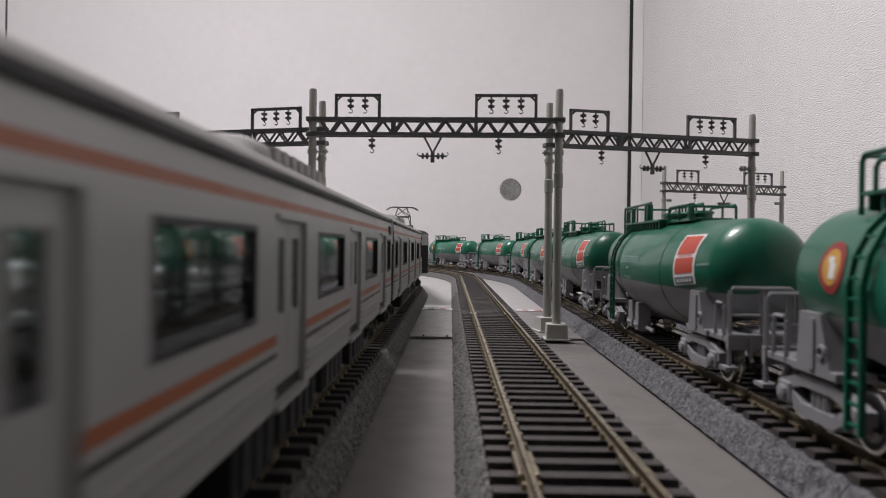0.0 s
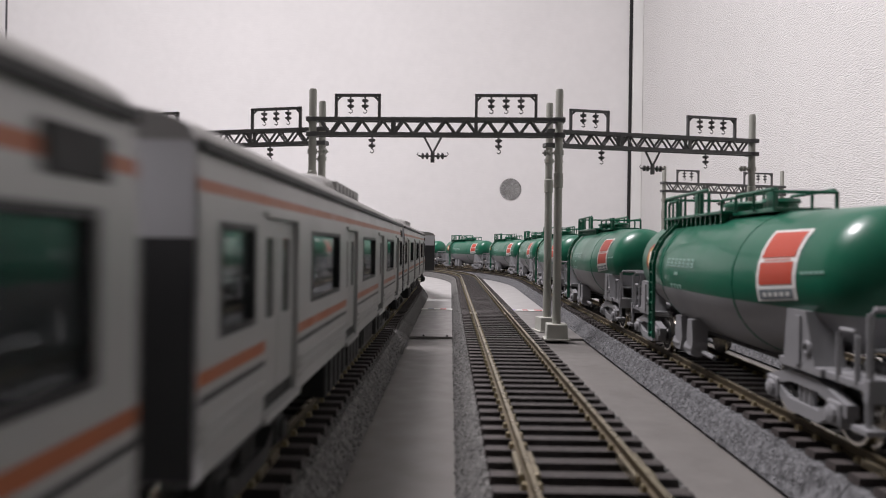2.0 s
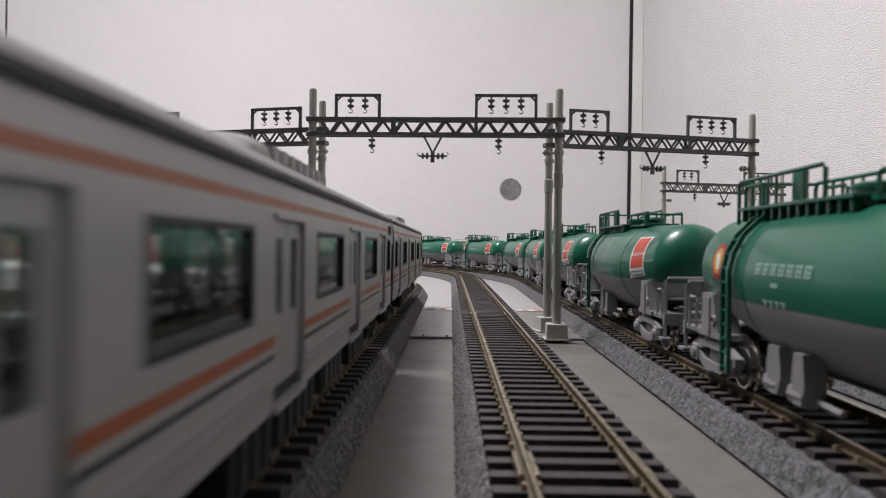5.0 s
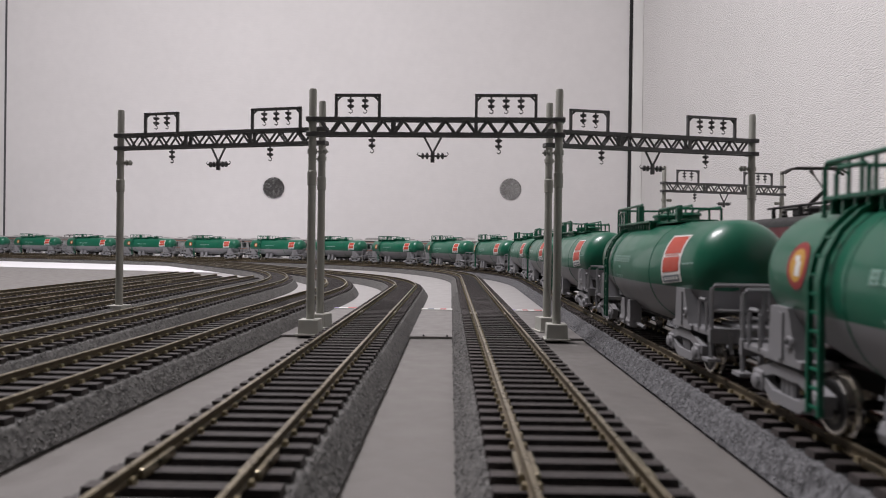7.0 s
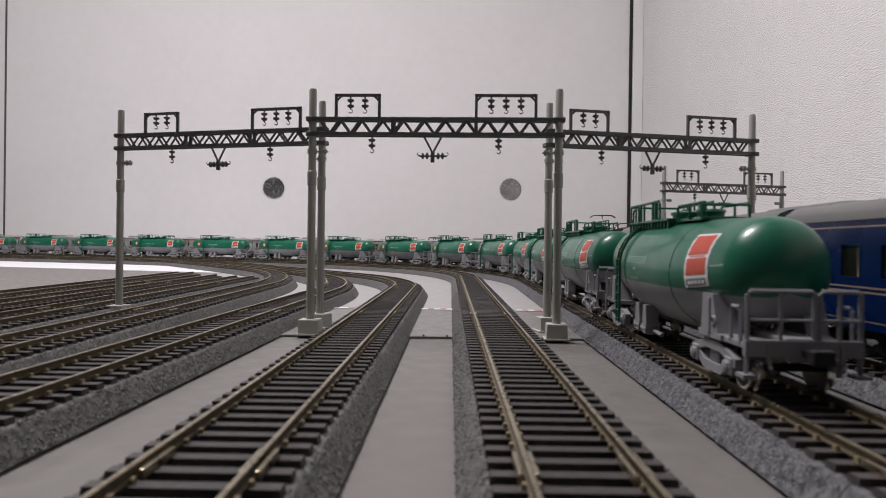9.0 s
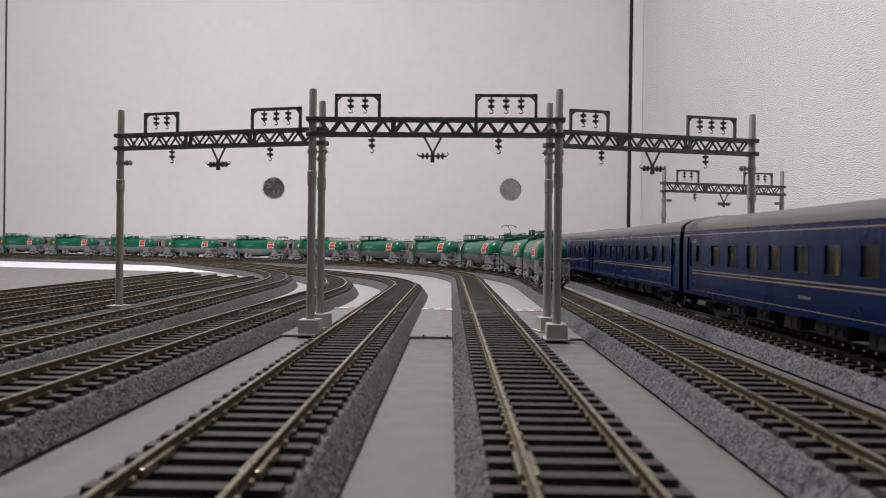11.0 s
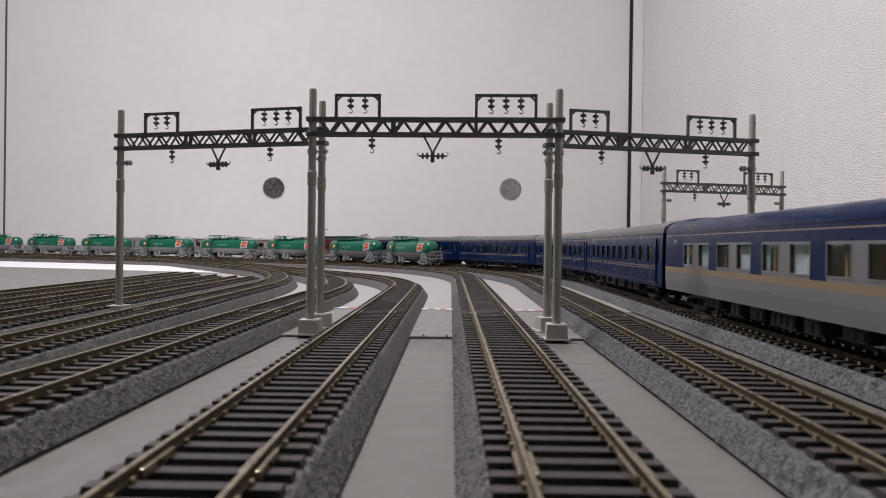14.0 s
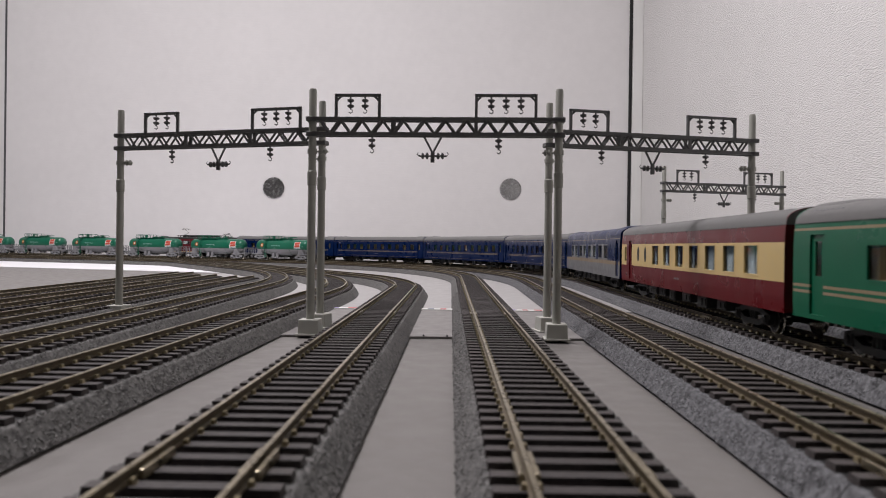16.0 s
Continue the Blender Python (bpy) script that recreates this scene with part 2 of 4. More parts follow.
def track(key, name, label, y_from, y_to, bed_offset=0.0):
    """One track from y_from behind the camera on, with roadbed, rails, ties and fastenings."""
    line = LINES[key]
    s0 = y_from + BACK
    s1 = min(y_to + BACK, line.length)
    top = tagged(empty(name), label, "track", "tracks on the table", "structure")
    bed = [(-TOE_W + 1.4, 0.0), (-TOE_W, 1.0), (-BED_W - 0.4, BED_TOP - 0.35), (-BED_W, BED_TOP), (BED_W, BED_TOP), (BED_W + 0.4, BED_TOP - 0.35), (TOE_W, 1.0), (TOE_W - 1.4, 0.0)]
    joints = [s0] + [j for j in (BACK + 110 + 246 * k for k in range(-18, 12)) if s0 < j < s1 - 20] + [s1]
    for ja, jb in zip(joints, joints[1:]):
        bm = bmesh.new()
        strip(bm, line, ja + 0.15, jb - 0.15, bed, bend_step(line), z=bed_offset)
        # thin black strip on the bed top, painting the shade between the ties
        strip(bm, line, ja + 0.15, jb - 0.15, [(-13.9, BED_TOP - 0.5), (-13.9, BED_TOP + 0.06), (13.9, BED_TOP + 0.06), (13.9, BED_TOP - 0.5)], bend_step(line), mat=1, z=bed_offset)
        if ja > BACK + CLOSE_FROM.get(key, 1e9):
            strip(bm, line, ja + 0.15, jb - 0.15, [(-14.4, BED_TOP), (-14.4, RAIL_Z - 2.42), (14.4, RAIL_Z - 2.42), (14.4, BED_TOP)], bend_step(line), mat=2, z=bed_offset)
        part("roadbed", bm, [M_BALLAST_PALE if key in ("freight", "express", "outer") and ja < BACK + 1230 else M_BALLAST, M_TIESHADE, M_TIE], top, "grey moulded ballast roadbed section")
    for jn in joints[1:-1]:
        if not -300 < jn - BACK < 1250:
            continue
        p, h = line.at(jn)
        for side in (-1, 1):
            o = side * (GAUGE / 2 + 0.45)
            bm = bmesh.new()
            for q in (-1.25, 1.25):
                add_box(bm, -6, 6, q - 0.45, q + 0.45, RAIL_Z - 2.2, RAIL_Z - 0.9, bevel=0.2)
            add_box(bm, -6, 6, -1.7, 1.7, RAIL_Z - 2.5, RAIL_Z - 2.1)
            j_ob = part("rail_joiner", bm, M_RAIL, top)
            j_ob.matrix_basis = pose((p.x + math.sin(h) * o) * MM, (p.y - math.cos(h) * o) * MM, 0, 0, 0, math.degrees(h))
    prof = [(-0.8, 0.0), (-0.8, 0.3), (-0.22, 0.5), (-0.22, 1.4), (-0.45, 1.6), (-0.45, 2.12), (0.45, 2.12), (0.45, 1.6), (0.22, 1.4), (0.22, 0.5), (0.8, 0.3), (0.8, 0.0)]
    head = [(-0.45, 2.0), (-0.47, 2.1), (-0.36, 2.2), (0.36, 2.2), (0.47, 2.1), (0.45, 2.0)]
    for side in (-1, 1):
        bm = bmesh.new()
        for sec, mi in ((prof, 0), (head, 1)):
            strip(bm, line, s0, s1, [(side * (GAUGE / 2 + 0.45) + a, RAIL_Z - 2.2 + b) for a, b in sec], bend_step(line), mat=mi)
        part("rail", bm, [M_RAILSIDE, M_RAIL], top, "tarnished nickel silver rail")
    return top, line, s0, s1


def ties_joined(top, line, s0, s1):
    """Ties and fastenings of a stretch as one mesh, from plain arrays."""
    verts, faces, mats = [], [], []

    def block(cx, cy, h, lx, ly, z0, z1, ox=0.0, taper=0.0, mat=0):
        ux, uy = math.cos(h), math.sin(h)
        rx, ry = uy, -ux
        b = len(verts)
        for z, t in ((z0, 0), (z1, taper)):
            for a, c in ((-1, -1), (1, -1), (1, 1), (-1, 1)):
                u, v = a * (lx - t), ox + c * (ly - t)
                verts.append(((cx + ux * u + rx * v) * MM, (cy + uy * u + ry * v) * MM, z * MM))
        for q in ((0, 3, 2, 1), (4, 5, 6, 7), (0, 1, 5, 4), (1, 2, 6, 5), (2, 3, 7, 6), (3, 0, 4, 7)):
            faces.append([b + i for i in q])
            mats.append(mat)

    s = s0 + TIE_PITCH * 0.5
    while s < s1:
        p, h = line.at(s)
        block(p.x, p.y, h, 1.7, 14.6, BED_TOP - 0.4, RAIL_Z - 2.25, taper=0.2)
        for side in (-1, 1):
            for o in (-1.15, 1.15):
                block(p.x, p.y, h, 0.6, 0.4, RAIL_Z - 2.3, RAIL_Z - 1.6, ox=side * (GAUGE / 2 + 0.45) + o, taper=0.12, mat=1)
        s += TIE_PITCH
    me = bpy.data.meshes.new("ties")
    me.from_pydata(verts, [], faces)
    me.materials.append(M_TIE)
    me.materials.append(M_CLIP)
    me.polygons.foreach_set("material_index", mats)
    ob = new("ties", me)
    ob.parent = top
    tagged(ob, "dark brown plastic ties with brass-coloured fastenings", kind="stuff")


def ballast_stones(top, line, s0, s1, mat, seed, per_mm):
    """Small angular stones on the shoulders and slopes of a roadbed, as one mesh."""
    rng = np.random.default_rng(seed)
    n = int((s1 - s0) * 2 * per_mm)
    s = rng.uniform(s0, s1, n)
    k = rng.uniform(0, 1, n) * 9.0
    side = np.where(rng.uniform(0, 1, n) < 0.5, -1.0, 1.0)
    flat = k < 1.3
    off = np.where(flat, 14.4 + k, BED_W + (k - 1.3) / 7.7 * (TOE_W - BED_W)) * side
    z = np.where(flat, BED_TOP, BED_TOP - (k - 1.3) / 7.7 * (BED_TOP - 1.0))
    at = [line.at(v) for v in s]
    hs = np.array([h for _, h in at])
    px = np.array([p.x for p, _ in at]) + np.sin(hs) * off
    py = np.array([p.y for p, _ in at]) - np.cos(hs) * off
    base = np.array([(1, 0, 0), (0, 1, 0), (-1, 0, 0), (0, -1, 0), (0, 0, 0.8), (0, 0, -0.8)], float)
    size = rng.uniform(0.22, 0.5, (n, 1, 1)) * rng.uniform(0.75, 1.25, (n, 6, 1))
    a = rng.uniform(0, math.tau, n)
    b = rng.uniform(-0.6, 0.6, n)
    v = base[None] * size
    x1, z1 = v[..., 0] * np.cos(b)[:, None] - v[..., 2] * np.sin(b)[:, None], v[..., 0] * np.sin(b)[:, None] + v[..., 2] * np.cos(b)[:, None]
    x2, y2 = x1 * np.cos(a)[:, None] - v[..., 1] * np.sin(a)[:, None], x1 * np.sin(a)[:, None] + v[..., 1] * np.cos(a)[:, None]
    pts = np.stack([x2 + px[:, None], y2 + py[:, None], z1 + z[:, None]], -1).reshape(-1, 3) * MM
    tri = np.array([(0, 1, 4), (1, 2, 4), (2, 3, 4), (3, 0, 4), (1, 0, 5), (2, 1, 5), (3, 2, 5), (0, 3, 5)])
    faces = (tri[None] + (np.arange(n) * 6)[:, None, None]).reshape(-1, 3)
    me = bpy.data.meshes.new("ballast_stones")
    me.from_pydata(pts.tolist(), [], faces.tolist())
    me.materials.append(mat)
    ob = new("ballast_stones", me)
    ob.parent = top
    tagged(ob, "fine grey ballast stones on the roadbed slopes", kind="stuff")


TRACK_SET = (
    ("outer", "railway_track", "model railway track on ballast along the wall", -4250, 1e9, 2800),
    ("express", "railway_track", "model railway track on ballast beneath the blue train", -4250, 1e9, 2800),
    ("freight", "railway_track", "model railway track on ballast beneath the tank wagons", -4250, 1e9, 2800),
    ("middle", "railway_track", "empty model railway track on grey ballast", -4250, 1e9, 2600),
    ("commuter", "railway_track", "model railway track on ballast for the silver commuter train", -4250, 1e9, 2600),
    ("siding_a", "railway_track", "empty siding track on grey ballast curving away", -900, 1e9, 2400),
    ("siding_b", "railway_track", "empty siding track on grey ballast curving away", -900, 1e9, 2400),
    ("stub_a", "railway_track", "short dead-end siding track on grey ballast", -900, 1e9, 2400),
    ("stub_b", "railway_track", "short dead-end siding track on grey ballast", -900, 1e9, 2400),
    ("stub_c", "railway_track", "short dead-end siding track on grey ballast", -900, 1e9, 2400),
)
for n_, (key_, name_, label_, y0_, y1_, tie_len_) in enumerate(TRACK_SET):
    top_, line_, s0_, s1_ = track(key_, name_, label_, y0_, y1_, bed_offset=-0.02 * n_)
    near_ = {"freight": (90, 900), "middle": (60, 1000), "commuter": (60, 1000), "siding_a": (120, 800), "express": (150, 700), "siding_b": (180, 700)}.get(key_)
    s0_ = max(s0_, BACK - 900)
    far_end_ = min(s1_, s0_ + tie_len_ + 400)
    if near_:
        ties_joined(top_, line_, s0_, BACK + near_[0] - TIE_PITCH * 0.5)
        end_ = ties_single(top_, line_, BACK + near_[0], BACK + near_[1])
        ties_joined(top_, line_, end_ - TIE_PITCH * 0.5, far_end_)
    else:
        ties_joined(top_, line_, s0_, far_end_)
    near_stones_ = {"freight": (120, 640, 7.5), "middle": (60, 560, 7.5), "commuter": (60, 560, 7.5), "siding_a": (110, 560, 7.5), "express": (200, 620, 6.0), "siding_b": (160, 560, 6.0), "stub_a": (220, 560, 5.0)}.get(key_)
    if near_stones_:
        pale_ = key_ in ("freight", "express", "outer")
        ballast_stones(top_, line_, BACK + near_stones_[0], BACK + near_stones_[1], M_GRAIN_PALE if pale_ else M_GRAIN, n_ + 40, near_stones_[2])


# ---- catenary portals ----
SPAN = 116.0
POLE_H = 115.5


def insulator(bm, x, y, z, hook=-1):
    """Two small discs on a stem, with a hook below."""
    add_tube(bm, [(x, y, z), (x, y, z - 6.2)], 0.45, 6)
    for d in (2.0, 4.6):
        add_lathe(bm, [(-0.9, 0.5), (-0.45, 1.5), (0.35, 1.7), (0.9, 0.5)], (x, y, z - d), "z", 10)
    add_tube(bm, [(x, y, z - 6.0), (x + 0.9, y, z - 6.6), (x + 0.9, y, z - 7.4), (x, y, z - 7.9), (x - 0.8, y, z - 7.4)], 0.28, 5)


def portal(x, y, heading, z=0.0, left=0.0, right=0.0):
    top = tagged(empty("catenary_portal"), "grey plastic catenary portal with lattice beam and insulators", "catenary portal", "catenary portals")
    for sx in (-1, 1):
        cx = sx * SPAN / 2 + (left if sx < 0 else right)
        bm = bmesh.new()
        add_lathe(bm, [(6.8, 2.0), (70, 1.85), (70.3, 2.2), (76.5, 2.2), (76.8, 1.85), (POLE_H - 1.0, 1.75), (POLE_H - 0.2, 1.4), (POLE_H, 0.5)], (cx, 0, 0), "z", 20)
        pole = part("pole", bm, M_POLE, top, "light grey round pole", smooth=True)
        bm = bmesh.new()
        add_box(bm, cx - 5.9, cx + 5.9, -5.6, 5.6, 0, 0.9, bevel=0.25)
        add_box(bm, cx - 4.9, cx + 4.9, -4.7, 4.7, 0.8, 7.4, bevel=0.35, taper=0.3)
        part("foundation", bm, M_BASE, top, "pale grey square foundation block")
        for zz in (94.0, 101.0):
            bm = bmesh.new()
            add_box(bm, cx - 2.7, cx + 2.7, -2.7, 2.7, zz - 1.1, zz + 1.1, bevel=0.4)
            part("clamp", bm, M_TRUSS, top)
        bm = bmesh.new()
        zz = 86.0
        add_lathe(bm, [(-1, 2.3), (1, 2.3)], (cx, 0, zz), "z", 16)
        add_tube(bm, [(cx, 0, zz), (cx - sx * 7.5, 0, zz)], 0.5, 6)
        for d in (4.2, 6.2):
            add_lathe(bm, [(-0.8, 0.5), (-0.3, 1.5), (0.3, 1.5), (0.8, 0.5)], (cx - sx * d, 0, zz), "x", 10)
        part("side_insulator", bm, M_POLE, top, "small insulator on a pole bracket")
    # lattice beam
    bm = bmesh.new()
    x0, x1 = -SPAN / 2 + left, SPAN / 2 + right
    for yy in (-2.1, 2.1):
        for zz in (94.0, 101.0):
            add_box(bm, x0, x1, yy - 0.6, yy + 0.6, zz - 0.85, zz + 0.85)
        n, pts = 22, []
        for i in range(n + 1):
            pts.append((x0 + 3.5 + (x1 - x0 - 7) * i / n, yy, 94.2 if i % 2 else 100.8))
        for a, b in zip(pts, pts[1:]):
            add_tube(bm, [a, b], 0.62, 4)
        for xx in (-18.5, 20.0):
            add_box(bm, xx - 0.8, xx + 0.8, yy - 0.5, yy + 0.5, 94, 101.0)
    for i in range(9):
        xx = x0 + 10 + i * (x1 - x0 - 20) / 8
        for zz in (94.0, 101.0):
            add_box(bm, xx - 0.5, xx + 0.5, -2.1, 2.1, zz - 0.4, zz + 0.4)
    part("lattice_beam", bm, M_TRUSS, top, "dark grey lattice beam")
    for xa, xb, count in ((-45.5, -25.2, 2), (20.0, 47.5, 3)):
        bm = bmesh.new()
        for xx in (xa, xb):
            add_box(bm, xx - 0.65, xx + 0.65, -0.65, 0.65, 101.4, 112.8)
        add_box(bm, xa - 0.65, xb + 0.65, -0.65, 0.65, 111.7, 113.0)
        for xx, sx in ((xa, 1), (xb, -1)):
            add_tube(bm, [(xx, 0, 109.6), (xx + sx * 2.6, 0, 112.2)], 0.5, 4)
        arch = part("feeder_arch", bm, M_TRUSS, top, "small rectangular arch above the beam")
        for i in range(count):
            bm = bmesh.new()
            insulator(bm, xa + (xb - xa) * (i + 1) / (count + 1), 0, 111.9)
            part("insulator", bm, M_TRUSS, arch)
    for xx in (-28.5, 30.5):
        bm = bmesh.new()
        insulator(bm, xx, 0, 93.4)
        part("insulator", bm, M_TRUSS, top)
    bm = bmesh.new()
    add_tube(bm, [(-4.2, 0, 93.4), (0, 0, 85.5), (0, 0, 82.0)], 0.55, 6)
    add_tube(bm, [(4.2, 0, 93.4), (0, 0, 85.5)], 0.55, 6)
    add_box(bm, -0.9, 0.9, -0.9, 0.9, 81.2, 86.0, bevel=0.2)
    add_tube(bm, [(-6.6, 0, 84.2), (6.6, 0, 84.2)], 0.45, 6)
    for sx in (-1, 1):
        for d in (2.6, 4.6):
            add_lathe(bm, [(-0.8, 0.5), (-0.3, 1.55), (0.3, 1.55), (0.8, 0.5)], (sx * d, 0, 84.2), "x", 10)
        add_tube(bm, [(sx * 6.4, 0, 84.2), (sx * 7.3, 0, 85.0), (sx * 6.7, 0, 85.9)], 0.28, 5)
    part("hanger", bm, M_TRUSS, top, "y-shaped hanger with two side insulators")
    top.matrix_world = pose(x * MM, y * MM, z * MM, 0, 0, heading)
    return top


portal(-5.4, 323, -3.0, 1.2, 1.4, 0.2)
portal(-120, 369, -15.0, 1.2, -3.4, 1.8)
portal(108.6, 362, 11.5, 1.2, 1.2, 0.0)
portal(248, 614.5, 11.6)


# ---- rolling stock ----
M_GREEN = material("gloss_green_paint", (0.006, 0.118, 0.066), 0.36, vary=0.08, scale=60, coat=0.25)
M_TANKGREY = material("light_grey_paint", (0.25, 0.25, 0.26), 0.45, vary=0.06, scale=90)
M_FRAMEGREY = material("grey_frame_plastic", (0.23, 0.23, 0.24), 0.5, vary=0.08, scale=150)
M_WHEEL = material("blackened_wheel", (0.03, 0.03, 0.03), 0.45, 0.3, vary=0.2)
M_TREAD = material("shiny_wheel_tread", (0.75, 0.72, 0.66), 0.16, 1.0, vary=0.08)
M_RED = material("orange_red_print", (0.50, 0.075, 0.045), 0.45, vary=0.05)
M_PRINTWHITE = material("white_print", (0.72, 0.72, 0.70), 0.5, vary=0.05)
M_PRINTGREY = material("slate_print", (0.16, 0.19, 0.21), 0.5, vary=0.05)
M_CRIMSON = material("dull_red_print", (0.28, 0.03, 0.03), 0.5, vary=0.05)
M_PINKPALE = material("pale_red_print", (0.60, 0.30, 0.26), 0.5, vary=0.05)
M_YELLOW = material("yellow_print", (0.55, 0.30, 0.05), 0.5, vary=0.05)
M_PALEGREEN = material("faded_white_print", (0.26, 0.42, 0.36), 0.5, vary=0.1, scale=400)
M_SILVER = material("satin_silver_side", (0.38, 0.38, 0.372), 0.36, 0.2, vary=0.04, scale=60)
# silver end wall paled, with the light on its upper part in the colour
M_ENDLIT = material("pale_lit_end_plastic", (0.72, 0.72, 0.75), 0.5, vary=0.03, scale=60)
M_ROOFGREY = material("grey_roof_paint", (0.145, 0.143, 0.14), 0.6, vary=0.08, scale=80, bump=0.1)
M_EMUROOF = material("warm_grey_roof_paint", (0.34, 0.33, 0.32), 0.55, vary=0.06, scale=80)
M_ORANGE = material("orange_stripe", (0.32, 0.10, 0.042), 0.4, vary=0.05)
M_BLACKLINE = material("black_stripe", (0.02, 0.02, 0.022), 0.45, vary=0.1)
M_BLUE = material("deep_blue_paint", (0.0015, 0.011, 0.058), 0.3, vary=0.06, scale=60, spec=0.2)
M_CREAM = material("cream_paint", (0.62, 0.46, 0.20), 0.4, vary=0.05)
M_GOLD = material("gold_line", (0.30, 0.225, 0.14), 0.4, 0.2, vary=0.06)
M_MAROON = material("maroon_paint", (0.115, 0.005, 0.009), 0.3, vary=0.06, scale=60, spec=0.3)
M_CARGREEN = material("coach_green_paint", (0.006, 0.11, 0.055), 0.34, vary=0.06, scale=60, spec=0.3)
M_CARSILVER = material("silver_paint", (0.21, 0.21, 0.215), 0.38, 0.2, vary=0.05)
M_UNDER = material("black_underframe", (0.007, 0.007, 0.007), 0.6, vary=0.2)
# dark grey for the shade low in the gap between cars
M_ENDSHADE = material("dark_grey_end_shade", (0.045, 0.045, 0.047), 0.55, vary=0.1)
M_UNDERGREY = material("dark_grey_equipment", (0.018, 0.018, 0.018), 0.55, vary=0.2)
M_INTERIOR = material("tan_interior_plastic", (0.40, 0.27, 0.13), 0.6, vary=0.15, scale=60)
M_INTGREY = material("grey_green_interior_plastic", (0.10, 0.12, 0.11), 0.6, vary=0.2, scale=60)
M_CURTAIN = material("pale_curtain", (0.36, 0.40, 0.43), 0.7, vary=0.1, scale=200)
M_LOCORED = material("rose_red_paint", (0.12, 0.012, 0.018), 0.4, vary=0.06)
M_GLASS = material("clear_window_plastic", (0.80, 0.86, 0.85), 0.04, glass=1.0)


def wheelset(parent, x, y_half=8.6, r=5.4):
    bm = bmesh.new()
    add_tube(bm, [(x, -11, r), (x, 11, r)], 1.0, 8, 0)
    for sy in (-1, 1):
        add_lathe(bm, [(sy * (y_half - 1.3), r + 0.9), (sy * (y_half - 0.6), r + 0.9), (sy * (y_half - 0.5), r)], (x, 0, r), "y", 22, 1)
        add_lathe(bm, [(sy * (y_half - 0.5), r), (sy * (y_half + 1.0), r - 0.15)], (x, 0, r), "y", 22, 1)
        add_lathe(bm, [(sy * (y_half + 1.0), r - 0.7), (sy * (y_half + 1.15), r - 0.9), (sy * (y_half + 0.8), 2.0), (sy * (y_half + 1.6), 1.6)], (x, 0, r), "y", 22, 0)
    return part("wheelset", bm, [M_WHEEL, M_TREAD], parent, "dark wheels with shiny treads", smooth=True)


def bogie(parent, x, base, mat, label, boxy=False):
    """Two side frames, a bolster and two wheelsets (sub-parts)."""
    bm = bmesh.new()
    add_box(bm, x - 3, x + 3, -10.8, 10.8, 6.4, 10.2, bevel=0.3)
    b_ob = part("bogie", bm, mat, parent, label)
    for sy in (-1, 1):
        bm = bmesh.new()
        y0, y1 = sy * 10.6, sy * 12.8
        ya, yb = min(y0, y1), max(y0, y1)
        # side frame: arched beam
        h = base / 2
        for a, b in (((-h - 3.4, 6.4), (-h * 0.45, 9.0)), ((-h * 0.45, 9.0), (h * 0.45, 9.0)), ((h * 0.45, 9.0), (h + 3.4, 6.4)), ((-h * 0.5, 3.4), (h * 0.5, 3.4)), ((-h + 1, 6.0), (-h * 0.5, 3.4)), ((h * 0.5, 3.4), (h - 1, 6.0))):
            w = 1.15
            sec = []
            for px, pz in (a, b):
                sec.append([(x + px, ya, pz - w), (x + px, yb, pz - w), (x + px, yb, pz + w), (x + px, ya, pz + w)])
            add_loft(bm, sec)
        for sx in (-1, 1):
            add_box(bm, x + sx * h - 2.3, x + sx * h + 2.3, ya - 0.2, yb + 0.5, 3.3, 7.7, bevel=0.5)
            add_lathe(bm, [(0, 1.7), (sy * 0.9, 1.5), (sy * 1.2, 0.6)], (x + sx * h, max(ya, yb, key=abs) + sy * 0.3, 5.4), "y", 10)
        for k in (-2.0, 0.0, 2.0):
            add_tube(bm, [(x + k, sy * 11.7, 3.6), (x + k, sy * 11.7, 8.6)], 0.8, 6)
        part("side_frame", bm, mat, b_ob)
    for sx in (-1, 1):
        wheelset(b_ob, x + sx * base / 2)
    return b_ob


def coupler(parent, x, sx):
    bm = bmesh.new()
    add_box(bm, min(x, x + sx * 6), max(x, x + sx * 6), -1.2, 1.2, 9.4, 11.2, bevel=0.2)
    add_box(bm, min(x + sx * 5, x + sx * 8), max(x + sx * 5, x + sx * 8), -2.4, 2.4, 8.6, 12.0, bevel=0.5)
    part("coupler", bm, M_UNDER, parent)


# -- tank wagon --
TANK_TOP = 42.3
TANK_END = 69.0
DISH = 8.5


def tank_ring(x):
    """Centre height and radius of the tank at x: deep in the middle, slimmer towards the dished ends."""
    a = abs(x)
    w = max(0.0, min(1.0, (a - 20) / 42))
    r = 16.7 - 3.7 * w
    top_z = TANK_TOP - 0.8 * w
    if a > TANK_END - DISH:
        k = min(1.0, (a - TANK_END + DISH) / DISH)
        return top_z - r, r * math.sqrt(max(0.0, 1 - k * k * 0.985))
    return top_z - r, r


def tank_point(x, ang, lift=0.0):
    zc, r = tank_ring(x)
    return (x, math.cos(ang) * (r + lift), zc + math.sin(ang) * (r + lift))


def tank_patch(bm, x0, x1, a0, a1, lift, mat=0, nx=4, na=6, side=1):
    g = []
    for i in range(nx + 1):
        row = []
        for j in range(na + 1):
            p = tank_point(x0 + (x1 - x0) * i / nx, radians(a0 + (a1 - a0) * j / na), lift)
            row.append(bm.verts.new((p[0], p[1] * side, p[2])))
        g.append(row)
    for i in range(nx):
        for j in range(na):
            f = bm.faces.new((g[i][j], g[i + 1][j], g[i + 1][j + 1], g[i][j + 1]))
            f.material_index = mat


